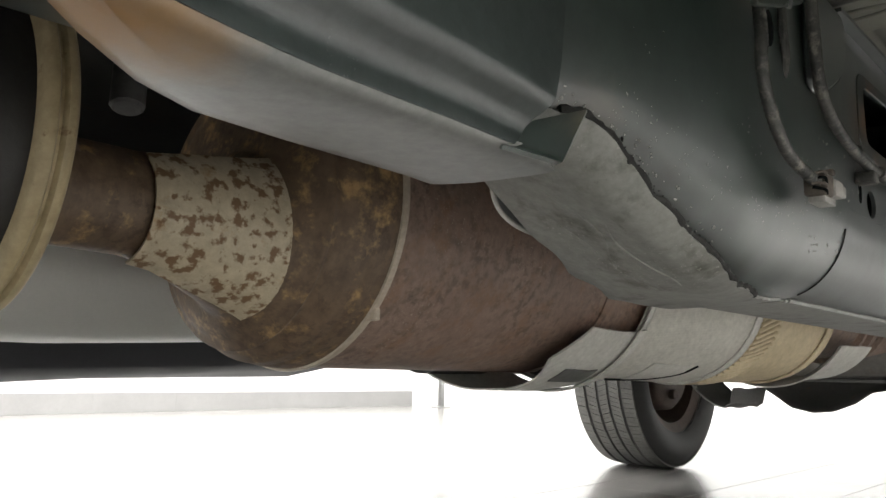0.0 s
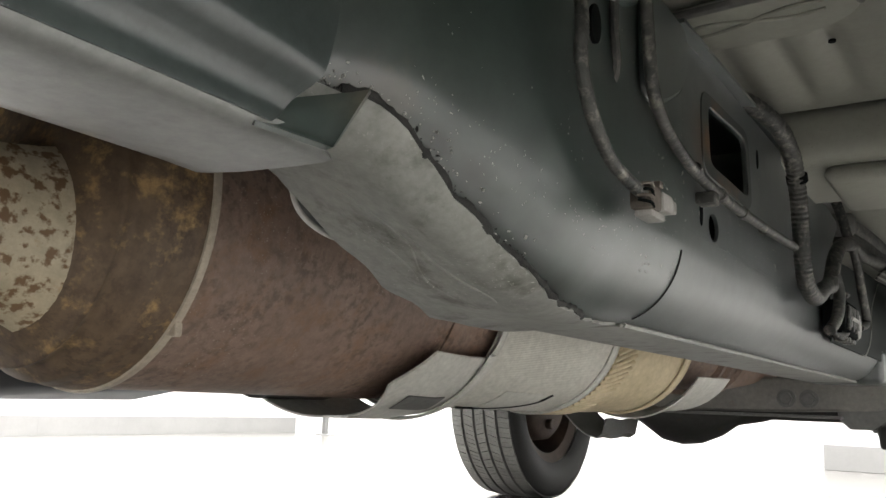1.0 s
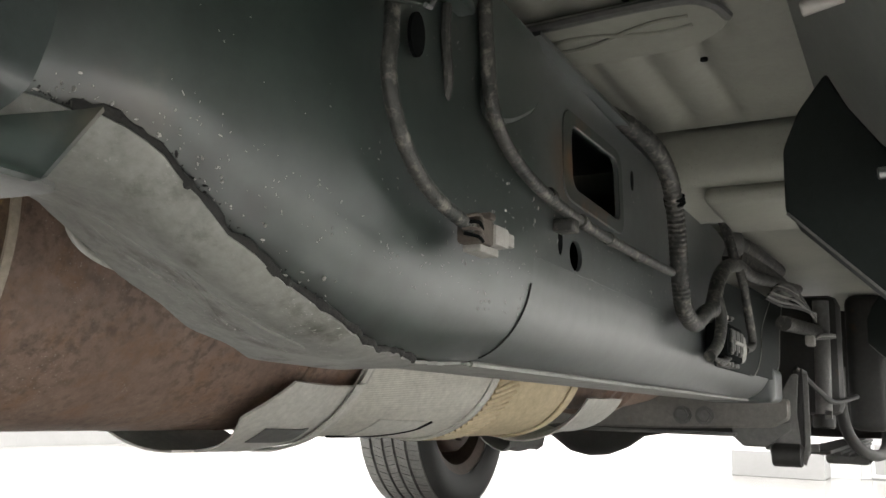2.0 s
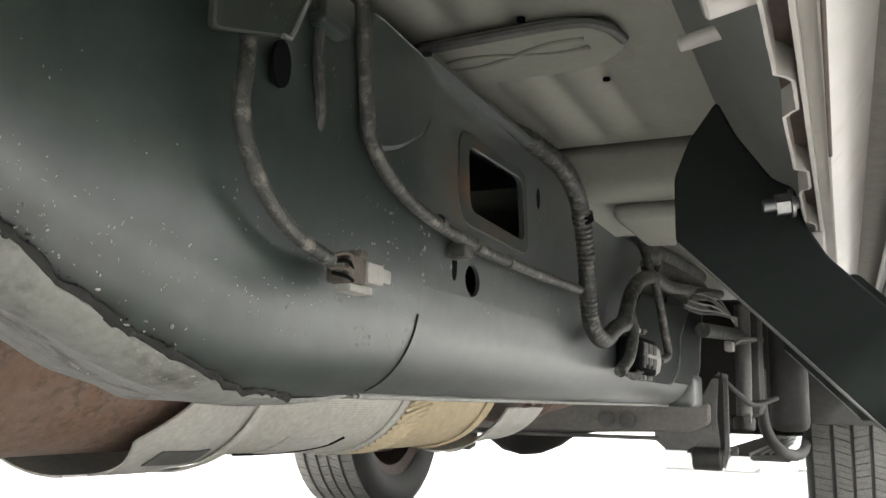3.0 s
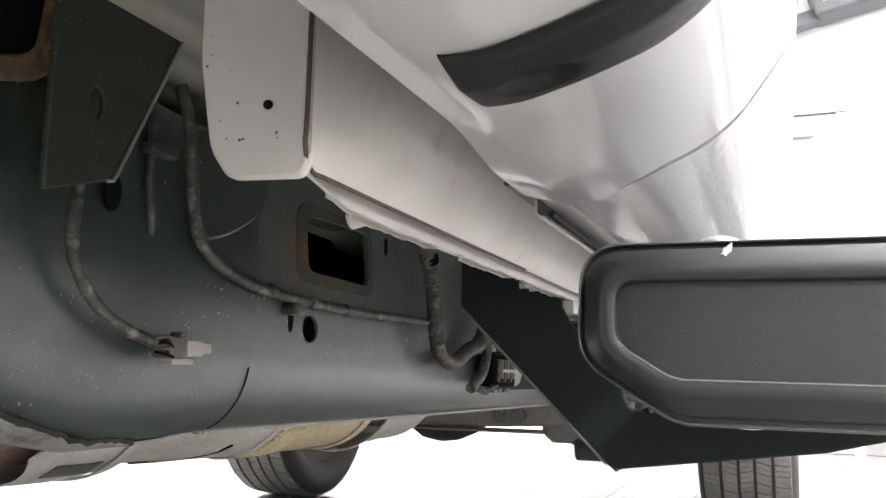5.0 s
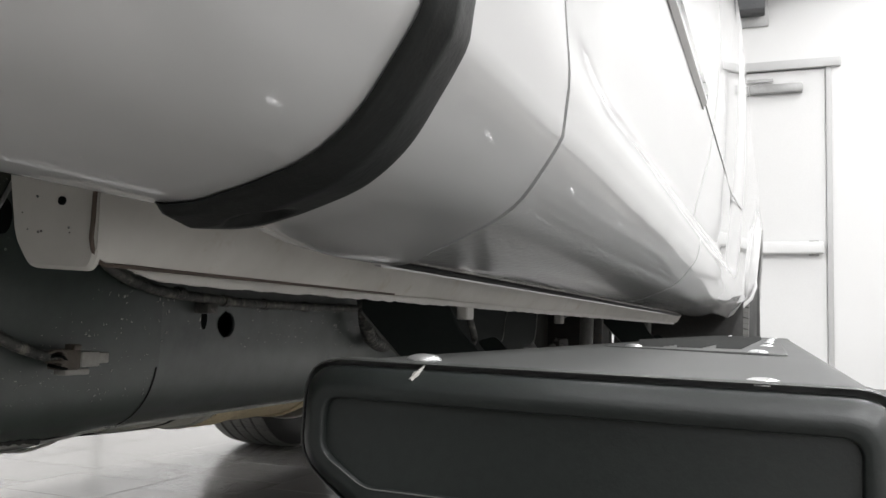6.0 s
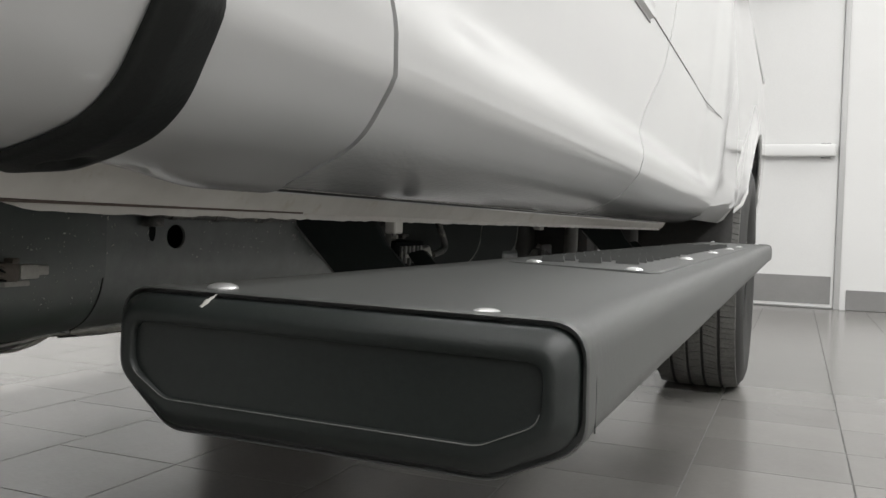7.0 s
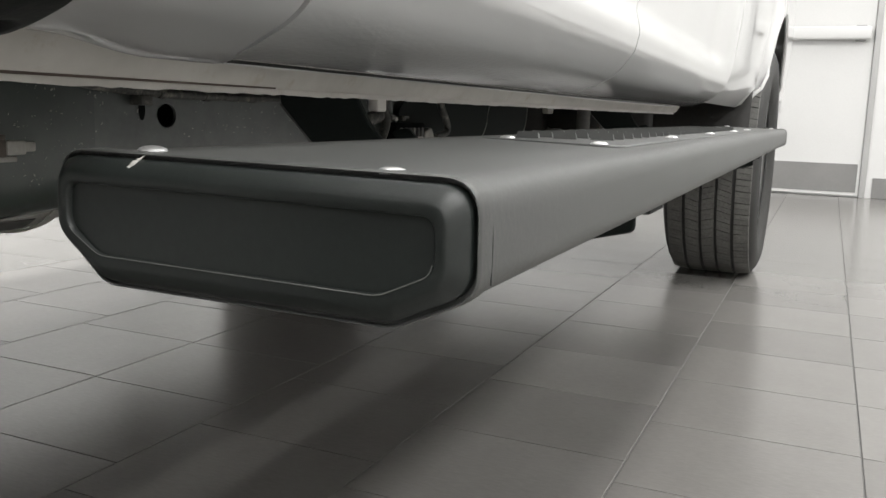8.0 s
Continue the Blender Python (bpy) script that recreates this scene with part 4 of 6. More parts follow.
part("strap", tube(bmesh.new(), [(0.528, 2.085, 0.60), (0.538, 2.090, 0.565), (0.543, 2.098, 0.538)], 0.0060, 12, 6), M_HOSE, rail)

# right-hand rail, far side
part("far_rail", loft(bmesh.new(), [[(-px, y, pz) for px, _, pz in rail_section(y)] for y in (0.6, 1.1, 1.25, 1.35, 1.5, 2.0, 2.6, 3.0)]), M_DARKSTEEL, truck, smooth=50)

# ---- exhaust ----
CX, CZ = 0.117, 0.457
cat = empty("catalytic_converter", truck)
ax = along_y(CX, 0, CZ)
can = [(0.1335, 1.354), (0.134, 1.36), (0.134, 1.66), (0.1335, 1.70), (0.1315, 1.735), (0.127, 1.748)]
part("can", revolve(bmesh.new(), can, ax, 72), M_RUST, cat, smooth=60)
DOME = [(1.075, 0.150, 0.436, 0.036), (1.19, 0.150, 0.434, 0.037), (1.212, 0.150, 0.431, 0.043), (1.235, 0.148, 0.427, 0.050), (1.262, 0.145, 0.424, 0.058), (1.272, 0.142, 0.426, 0.066), (1.277, 0.136, 0.432, 0.080), (1.286, 0.126, 0.444, 0.100), (1.296, 0.121, 0.451, 0.114), (1.312, 0.118, 0.456, 0.1265), (1.330, 0.117, 0.457, 0.1335), (1.352, 0.117, 0.457, 0.1355)]
loops = []
for y in [*np.linspace(1.075, 1.255, 8), *np.linspace(1.262, 1.352, 64)]:
    cx, cz, r = (float(np.interp(y, [q[0] for q in DOME], [q[k] for q in DOME])) for k in (1, 2, 3))
    # a rolled ridge behind the shield, then two shallow pressed rings
    r += 0.0042 * math.exp(-(((y - 1.2935) / 0.0030) ** 2)) - 0.0022 * math.exp(-(((y - 1.303) / 0.004) ** 2)) + 0.0016 * math.exp(-(((y - 1.318) / 0.0045) ** 2)) - 0.0012 * math.exp(-(((y - 1.330) / 0.003) ** 2))
    loops.append([(cx + r * math.cos(a), y, cz + r * math.sin(a)) for a in (2 * math.pi * k / 64 for k in range(64))])
part("front_dome", loft(bmesh.new(), loops, caps=False), M_RUST_TAN, cat, "heat-tinted brown dome", smooth=60)
band = part("clamp_band", revolve(bmesh.new(), [(0.1345, 1.350), (0.1372, 1.3505), (0.1378, 1.3535), (0.1372, 1.3565), (0.1335, 1.357)], ax, 72), M_BAND, cat, "thin pale clamp band")
part("band_clasp", boxed(-0.006, 0.006, -0.004, 0.006, -0.003, 0.003, 0.001, 1, along_y(CX + 0.1378 * math.cos(radians(-42)), 1.354, CZ + 0.1378 * math.sin(radians(-42)))), M_BAND, band)
# spotted shield over the neck
rows = []
for k in range(19):
    a = radians(-80 + 135 * k / 18)
    row = []
    for r, y in ((0.040, 1.178), (0.043, 1.195), (0.0465, 1.207), (0.052, 1.228), (0.058, 1.25), (0.0635, 1.268), (0.0675, 1.278), (0.068, 1.284), (0.064, 1.288)):
        s = max(0.0, (y - 1.195) / 0.093)
        row.append((0.150 - 0.006 * s + r * math.cos(a), y, 0.432 - 0.008 * s + r * math.sin(a)))
    rows.append(row)
part("neck_shield", shell(bmesh.new(), rows, -0.002), M_TAN, cat, "cream heat shield with brown rust spots", smooth=60)
part("inlet_pipe", revolve(bmesh.new(), [(0.036, 0.62), (0.036, 0.9), (0.036, 1.13)], along_y(0.150, 0, 0.436), 40), M_RUST, cat)
ring = [(0.085, 1.066), (0.104, 1.067), (0.1065, 1.070), (0.1065, 1.0735), (0.1035, 1.0755), (0.1035, 1.077), (0.1065, 1.079), (0.1065, 1.0825), (0.104, 1.0855), (0.085, 1.0865), (0.036, 1.088)]
part("flange_band", revolve(bmesh.new(), ring, along_y(0.165, 0, 0.452), 64), M_GOLD, cat, "gold-brown double flange band", smooth=50)
part("front_can", revolve(bmesh.new(), [(0.05, 0.70), (0.09, 0.74), (0.095, 0.80), (0.095, 1.068)], along_y(0.165, 0, 0.452), 56), M_DARKSTEEL, cat)
part("oxygen_sensor", rod(bmesh.new(), (0.150, 1.175, 0.535), (0.158, 1.170, 0.498), 0.012, 12, 0.002), M_GREYSTEEL, cat)

# rear shields and pipe
AX = [(1.62, 0.117, 0.457, 0.140), (1.70, 0.122, 0.452, 0.136), (1.76, 0.135, 0.447, 0.124), (1.80, 0.15, 0.443, 0.121), (1.95, 0.19, 0.437, 0.117), (2.06, 0.215, 0.432, 0.111), (2.135, 0.230, 0.430, 0.106), (2.165, 0.235, 0.43, 0.082), (2.28, 0.25, 0.428, 0.074), (2.36, 0.26, 0.425, 0.068), (2.5, 0.27, 0.423, 0.062), (2.8, 0.26, 0.44, 0.055), (3.4, 0.2, 0.48, 0.05)]


def pipe_at(y):
    ty = [a[0] for a in AX]
    return tuple(float(np.interp(y, ty, [a[k] for a in AX])) for k in (1, 2, 3))


def pipe_patch(y0, y1, a0, a1, off=0.0, ny=14, na=22, wave=0.0, edge=None):
    rows = []
    for k in range(na + 1):
        row = []
        a = radians(a0 + (a1 - a0) * k / na)
        for j in range(ny + 1):
            lo = y0 + (edge(a) if edge else 0.0)
            y = lo + (y1 - lo) * j / ny
            cx, cz, r = pipe_at(y)
            r += off + wave * math.sin(j * math.pi / 2)
            row.append((cx + r * math.cos(a), y, cz + r * math.sin(a)))
        rows.append(row)
    return rows


exhaust = empty("exhaust_shield", truck)
def notch(a):
    u = (math.degrees(a) + 115) / 85
    return 0.045 * abs(math.sin(4.2 * u)) * (0.4 + 0.6 * u) if u > 0.35 else 0.02 * u


part("collar", shell(bmesh.new(), pipe_patch(1.612, 1.742, -122, -34, 0.012, 12, 44, 0.0, notch), -0.0022), M_SHIELD, exhaust, "bent grey aluminium collar", smooth=50)
# the pressed groove's shade, laid on as a darker strip
part("collar_slot_shade", shell(bmesh.new(), pipe_patch(1.655, 1.715, -66, -56, 0.0150, 8, 4), -0.001), M_GREYSTEEL, exhaust, "darker strip for the shade of the collar's pressed groove")
part("collar_rim", shell(bmesh.new(), pipe_patch(1.728, 1.744, -124, -32, 0.0160, 4, 24, 0.001), -0.002), M_SHIELD, exhaust, smooth=60)
part("sleeve", shell(bmesh.new(), pipe_patch(1.745, 1.948, -150, 60, 0.004, 24, 40), -0.002), M_EMBOSS, exhaust, "embossed grey aluminium sleeve", smooth=50)
for y, o in ((1.746, 0.006), (1.936, 0.004)):
    part("sleeve_bead", shell(bmesh.new(), pipe_patch(y, y + 0.012, -150, 60, o + 0.002, 4, 40, 0.0015), -0.002), M_SHIELD, exhaust, smooth=60)
part("sleeve_dent", shell(bmesh.new(), pipe_patch(1.815, 1.885, -78, -56, 0.0062, 6, 6), -0.001), M_SHIELD, exhaust)
# black line painted as the shade along the dent's lower edge
part("dent_shade_line", tube(bmesh.new(), [(pipe_at(y)[0] + (pipe_at(y)[2] + 0.007) * math.cos(a), y, pipe_at(y)[1] + (pipe_at(y)[2] + 0.007) * math.sin(a)) for y, a in ((1.795, -1.40), (1.83, -1.37), (1.86, -1.28), (1.885, -1.13), (1.893, -0.98))], 0.0014, 6, 6), M_HOLE, exhaust)
part("tan_sleeve", shell(bmesh.new(), pipe_patch(1.948, 2.125, -160, 80, 0.003, 20, 40), -0.002), M_WRAP, exhaust, "tan heat-wrapped sleeve", smooth=50)
band = bmesh.new()
for k in range(60):
    a0 = -160 + 4 * k
    pts = []
    for u in (0.0, 0.5, 1.0):
        y, a = 1.950 + 0.042 * u, radians(a0 + 9 * u)
        cx, cz, r = pipe_at(y)
        r += 0.0058
        pts.append((cx + r * math.cos(a), y, cz + r * math.sin(a)))
    tube(band, pts, 0.0032, 6, 3)
tagged(part("braided_band", band, M_WRAP, exhaust, "tan braided band round the sleeve", smooth=60), kind="stuff")
part("sleeve_edge", shell(bmesh.new(), pipe_patch(2.112, 2.130, -160, 80, 0.006, 4, 36, 0.0015), -0.002), M_WRAP, exhaust, smooth=60)
loops = []
for y in np.linspace(1.68, 3.4, 40):
    cx, cz, r = pipe_at(y)
    rr = r - 0.006 if y < 2.13 else r
    loops.append([(cx + rr * math.cos(a), y, cz + rr * math.sin(a)) for a in (2 * math.pi * k / 36 for k in range(36))])
part("exhaust_pipe", loft(bmesh.new(), loops), M_RUST, exhaust, "brown rusty pipe", smooth=60)
part("rear_shield", shell(bmesh.new(), pipe_patch(2.155, 2.30, -112, -32, 0.030, 10, 12, 0.0008), -0.002), M_SHIELD, exhaust, "small grey shield plate", smooth=50)
for y in (2.32, 2.36, 2.41):
    cx, cz, r = pipe_at(y)
    part("pipe_clamp", revolve(bmesh.new(), [(r, 0), (r + 0.008, 0.004), (r + 0.008, 0.016), (r, 0.020)], along_y(cx, y, cz), 32), M_RUST, exhaust, smooth=50)
part("tie_tab", boxed(0.13, 0.165, 1.93, 1.965, 0.314, 0.321, 0.002), M_HOLE, exhaust)
part("lower_tab", shell(bmesh.new(), [[(0.03 + 0.012 * k, 1.60 + 0.02 * j, 0.327 - 0.004 * math.sin(k)) for k in range(6)] for j in range(6)], 0.004), M_DARKSTEEL, exhaust)

# ---- gearbox, trays and other belly parts seen past the exhaust ----
part("gearbox_housing", revolve(bmesh.new(), [(0.02, 0.62), (0.075, 0.64), (0.085, 0.70), (0.085, 1.3), (0.08, 1.42), (0.072, 1.6), (0.065, 1.75), (0.03, 1.78)], along_y(-0.24, 0, 0.428), 48), M_ALU, truck, "pale cast aluminium gearbox", smooth=60)
# two dark boxes added to keep the space round the gearbox black
part("shade_block_top", boxed(-0.40, 0.36, 0.60, 1.60, 0.60, 0.70, 0.03, 3), M_DARKSTEEL, truck, smooth=50)
part("shade_block_side", boxed(-0.42, -0.36, 0.60, 1.75, 0.44, 0.70, 0.01, 2), M_DARKSTEEL, truck)
part("drive_shaft", rod(bmesh.new(), (-0.2, 1.78, 0.45), (-0.16, 3.55, 0.36), 0.035, 24), M_GREYSTEEL, truck)
rows = []
for k in range(12):
    y = 0.7 + 1.25 * k / 11
    rows.append([(-0.92, y, 0.40), (-0.80, y, 0.335 - 0.01 * math.sin(2.5 * y)), (-0.62, y, 0.300 + 0.016 * (y - 1.3)), (-0.50, y, 0.292 + 0.05 * (y - 1.2)), (-0.42, y, 0.315 + 0.03 * (y - 1.2)), (-0.40, y, 0.36)])
part("splash_tray", shell(bmesh.new(), rows, 0.006), M_TRAY, truck, "dark plastic splash tray", smooth=60)
part("tray_edge", tube(bmesh.new(), [(-0.50, y, 0.291 + 0.05 * (y - 1.2)) for y in (0.8, 1.1, 1.4, 1.7, 1.95)], 0.003, 6, 4), M_TRAY, truck)
xm = empty("crossmember", truck)
part("beam", plate(rounded([(-0.62, 0.335), (-0.2, 0.322), (0.30, 0.326), (0.50, 0.334), (0.53, 0.350), (0.53, 0.385), (0.20, 0.395), (-0.62, 0.42)], 0.008), 0.075, xz(2.66), (), 0.004), M_BEAM, xm, smooth=40)
part("lower_lip", boxed(-0.60, 0.44, 2.645, 2.70, 0.317, 0.323, 0.002), M_GREYSTEEL, xm)
for x in (0.345, 0.385):
    b = part("bolt", rod(bmesh.new(), (x, 2.66, 0.352), (x, 2.648, 0.352), 0.012, 6, 0.001), M_GREYSTEEL, xm)
    part("washer", rod(bmesh.new(), (x, 2.661, 0.352), (x, 2.657, 0.352), 0.017, 20), M_GREYSTEEL, xm)
part("cut_tab", plate([(0.43, 0.318), (0.45, 0.300), (0.49, 0.300), (0.53, 0.33), (0.53, 0.345), (0.43, 0.335)], 0.05, xz(2.67), (), 0.002), M_GREYSTEEL, xm)
hanger = empty("spring_hanger", truck)
part("hanger_side", plate(rounded([(0.497, 0.372), (0.520, 0.405), (0.533, 0.43), (0.545, 0.43), (0.540, 0.36), (0.545, 0.31), (0.538, 0.270), (0.520, 0.268), (0.505, 0.276), (0.492, 0.292), (0.498, 0.32)], 0.006), 0.004, xz(2.675), (), 0.0012), M_GREYSTEEL, hanger)
part("hanger_web", boxed(0.536, 0.552, 2.682, 2.76, 0.285, 0.44, 0.004), M_DARKSTEEL, hanger)
part("hanger_fold", plate(rounded([(0.553, 0.43), (0.561, 0.43), (0.561, 0.30), (0.552, 0.27), (0.546, 0.28), (0.551, 0.31)], 0.003), 0.004, xz(2.674), (), 0.0012), M_GREYSTEEL, hanger)
part("hanger_bolt", rod(bmesh.new(), (0.483, 2.70, 0.302), (0.572, 2.70, 0.302), 0.008, 6, 0.001), M_GREYSTEEL, hanger)
part("hanger_lobe", rod(bmesh.new(), (0.498, 2.672, 0.288), (0.548, 2.672, 0.288), 0.020, 18, 0.003), M_DARKSTEEL, hanger)
for k in range(4):
    part("spring_leaf", boxed(0.525, 0.585, 2.76 + 0.22 * k, 4.6 - 0.12 * k, 0.29 - 0.009 * k, 0.297 - 0.009 * k, 0.001, 1), M_DARKSTEEL, hanger)
part("shock_absorber", tube(bmesh.new(), [(0.572, 2.85, 0.58), (0.571, 2.85, 0.46), (0.569, 2.85, 0.352)], 0.015, 16, 2), M_GREYSTEEL, truck)
part("shock_boot", rod(bmesh.new(), (0.569, 2.85, 0.362), (0.568, 2.85, 0.335), 0.021, 18, 0.004), M_DARKSTEEL, truck)
part("brake_pipe", tube(bmesh.new(), [(0.588, 3.0, 0.46), (0.589, 3.0, 0.38), (0.600, 3.0, 0.325), (0.625, 3.03, 0.290), (0.650, 3.12, 0.280), (0.655, 3.4, 0.29), (0.65, 3.7, 0.33)], 0.012, 12, 6), M_DARKSTEEL, truck, "dark bent pipe")
# dark boxes added as a backdrop between the rail's end and the wheel
part("dark_backdrop_outer", boxed(0.60, 0.68, 3.06, 3.10, 0.33, 0.62, 0.02, 3), M_DARKSTEEL, truck)
part("dark_backdrop_inner", boxed(0.46, 0.60, 2.90, 2.98, 0.36, 0.60, 0.02, 2), M_DARKSTEEL, truck)
part("brake_cable", tube(bmesh.new(), [(0.54, 2.68, 0.44), (0.575, 2.74, 0.40), (0.590, 2.85, 0.385), (0.62, 3.0, 0.40)], 0.005, 8, 6), M_DARKSTEEL, truck)
part("line_nut", rod(bmesh.new(), (0.582, 2.72, 0.36), (0.594, 2.72, 0.36), 0.009, 6), M_GREYSTEEL, truck)
# dark box added so no bright gap shows under the cab
part("dark_backdrop_mid", boxed(-0.36, 0.47, 2.85, 3.35, 0.385, 0.60, 0.04, 4), M_DARKSTEEL, truck, smooth=60)
axle = empty("rear_axle", truck)
part("axle_tube", rod(bmesh.new(), (-0.72, 3.755, 0.345), (0.72, 3.755, 0.345), 0.042, 24), M_DARKSTEEL, axle)
m = along_x(0, 3.70, 0.352)
part("differential", revolve(bmesh.new(), [(0.045, -0.42), (0.055, -0.36), (0.085, -0.31), (0.125, -0.25), (0.137, -0.19), (0.130, -0.13), (0.105, -0.07), (0.070, -0.02), (0.055, 0.06), (0.042, 0.10)], m, 40), M_DARKSTEEL, axle, "dark differential housing", smooth=60)
part("axle_clamp", boxed(0.50, 0.61, 3.62, 3.88, 0.235, 0.262, 0.01, 2), M_GREYSTEEL, axle)
rows = []
for x, z in ((-0.54, 0.365), (-0.50, 0.356), (-0.46, 0.338), (-0.425, 0.314), (-0.395, 0.286), (-0.365, 0.258), (-0.335, 0.240), (-0.305, 0.233), (-0.285, 0.246), (-0.275, 0.29)):
    rows.append([(x, 3.28 + 0.05 * k, z + 0.003 * math.sin(2 * k)) for k in range(6)])
part("mud_guard", shell(bmesh.new(), rows, 0.004), M_GREYSTEEL, axle, smooth=40)


# ---- wheels ----
def build_wheel(name, side):
    w = empty(name, truck)
    R, rim_r = 0.345, 0.222
    m = along_x(0, 0, 0)
    prof = [(rim_r, -0.098), (rim_r + 0.012, -0.106), (0.262, -0.117), (0.295, -0.119), (0.318, -0.112), (0.332, -0.102), (0.3385, -0.088), (0.3385, 0.088), (0.332, 0.102), (0.318, 0.112), (0.295, 0.119), (0.262, 0.117), (rim_r + 0.012, 0.106), (rim_r, 0.098)]
    wide = m @ Matrix.Diagonal((1.0, 1.0, 1.09, 1.0))
    part("tyre", revolve(bmesh.new(), prof, wide, 96), M_RUBBER, w, "black rubber tyre", smooth=60)
    # ribs of tread cut into blocks
    bm = bmesh.new()
    ribs = [(-0.102, -0.064, 0.0045, 64, 0.22), (-0.057, -0.022, 0.0, 68, 0.55), (-0.016, 0.016, 0.0, 66, -0.40), (0.022, 0.057, 0.0, 68, 0.55), (0.064, 0.102, 0.0045, 64, 0.22)]
    for a, b, drop, n, skew in ribs:
        for k in range(2 * n):
            # every other cut is a narrow sipe
            t0, t1 = (2 * math.pi * (k // 2 + q) / n for q in ((0.04, 0.485) if k % 2 == 0 else (0.515, 0.96)))
            sk = skew * 0.06
            la = drop if a < -0.09 else 0.0
            lb = drop if b > 0.09 else 0.0
            corners = []
            for rr, cut in ((0.336, 0.0), (R, 0.0012)):
                ring = []
                for u, t, l in ((a, t0, la), (b, t0 + sk, lb), (b, t1 + sk, lb), (a, t1, la)):
                    q = rr - (l if rr > 0.34 else 0)
                    uu = u + (cut if u == a else -cut)
                    ring.append(bm.verts.new(wide @ Vector((q * math.cos(t), q * math.sin(t), uu))))
                corners.append(ring)
            lo, hi = corners
            bm.faces.new(hi)
            for i in range(4):
                bm.faces.new((lo[i], lo[(i + 1) % 4], hi[(i + 1) % 4], hi[i]))
    part("tread", bm, M_TREAD, w, "dusty tread blocks", smooth=0)
    part("rim_barrel", revolve(bmesh.new(), [(0.232, -0.106), (0.236, -0.101), (0.226, -0.094), (0.208, -0.080), (0.196, 0.02), (0.200, 0.085), (0.226, 0.096), (0.236, 0.101), (0.232, 0.106), (0.222, 0.100), (0.192, 0.085), (0.188, 0.02), (0.200, -0.080), (0.222, -0.10), (0.232, -0.106)], m, 72), M_RIM, w, "silver alloy rim", smooth=50)
    part("barrel_lining", revolve(bmesh.new(), [(0.2240, -0.1030), (0.1985, -0.0815), (0.186, 0.02), (0.186, 0.045), (0.02, 0.045)] if side > 0 else [(0.2240, 0.1030), (0.1905, 0.0865), (0.186, 0.02), (0.186, -0.045), (0.02, -0.045)], m, 56), M_BRAKE, w, "dark lining that closes the rim's inside", smooth=50)
    for k in range(6):
        t = 360 * k / 6
        sp = plate(rounded([(0.045, -0.022), (0.198, -0.034), (0.198, 0.034), (0.045, 0.022)], 0.008), 0.028, m @ pose(0, 0, 0.052 * side - 0.014, 0, 0, t), (), 0.004)
        part("spoke", sp, M_RIM, w)
    part("hub_cap", revolve(bmesh.new(), [(0.001, 0.012), (0.03, 0.012), (0.04, 0.004), (0.062, 0.0), (0.062, -0.03), (0.001, -0.03)], m @ Matrix.Translation((0, 0, 0.062)) if side > 0 else m @ pose(0, 0, -0.062, 180, 0, 0), 32), M_RIM, w)
    part("brake_drum", revolve(bmesh.new(), [(0.02, -0.085), (0.13, -0.085), (0.145, -0.07), (0.150, -0.02), (0.150, 0.02), (0.04, 0.03)], m if side > 0 else m @ pose(0, 0, 0, 180, 0, 0), 48), M_BRAKE, w, "rusty iron brake drum", smooth=50)
    for k in range(3):
        a = 2 * math.pi * k / 3 + 0.4
        part("drum_lug", rod(bmesh.new(), (side * -0.085, 0.09 * math.cos(a), 0.09 * math.sin(a)), (side * -0.11, 0.09 * math.cos(a), 0.09 * math.sin(a)), 0.018, 12, 0.003), M_BRAKE, w)
    return w


build_wheel("rear_wheel", 1).location = (0.780, 3.755, 0.345)
build_wheel("rear_wheel", -1).location = (-0.783, 3.755, 0.345)
build_wheel("front_wheel", 1).location = (0.80, 0.49, 0.345)
build_wheel("front_wheel", -1).location = (-0.80, 0.49, 0.345)

# ---- cab underside ----
pan = empty("floor_pan", truck)


def pan_z(x, y):
    z = 0.62
    # pressed patch and ribs running back from it
    if 0.46 < x < 0.63 and 1.555 < y < 1.62:
        z += 0.008
    for c in (0.47, 0.515, 0.56, 0.60):
        if 1.62 < y < 1.80:
            z += 0.006 * math.exp(-(((x - c) / 0.010) ** 2))
        if 1.22 < y < 1.54:
            z += 0.006 * math.exp(-(((x - c + 0.03) / 0.012) ** 2))
    return z


xs = np.linspace(-0.70, 0.36, 6).tolist() + np.linspace(0.38, 0.70, 65).tolist()
ysp = np.linspace(0.95, 1.82, 60).tolist()
part("pan_sheet", shell(bmesh.new(), [[(x, y, pan_z(x, y)) for x in xs] for y in ysp], 0.003), M_PAN, pan, "ribbed pale grey floor pan", smooth=50)
part("pressed_panel", plate(rounded([(0.40, 1.552), (0.600, 1.545), (0.632, 1.560), (0.632, 1.60), (0.60, 1.625), (0.40, 1.625)], 0.02), 0.006, Matrix.Translation((0, 0, 0.611)), (), 0.002), M_PAN, pan)
# darker grey line painted as the shadow round the pressed panel
part("panel_shadow_lip", tube(bmesh.new(), [(0.40, 1.551, 0.610), (0.50, 1.548, 0.610), (0.60, 1.544, 0.610), (0.625, 1.555, 0.610), (0.633, 1.58, 0.610)], 0.0035, 8, 5), M_GREYSTEEL, pan)
for ph in (0.0, math.pi):
    part("panel_emboss", tube(bmesh.new(), [(0.42 + 0.021 * k, 1.588 + 0.009 * math.sin(0.95 * k + ph) - 0.0012 * k, 0.6102) for k in range(10)], 0.0017, 6, 4), M_PAN, pan)
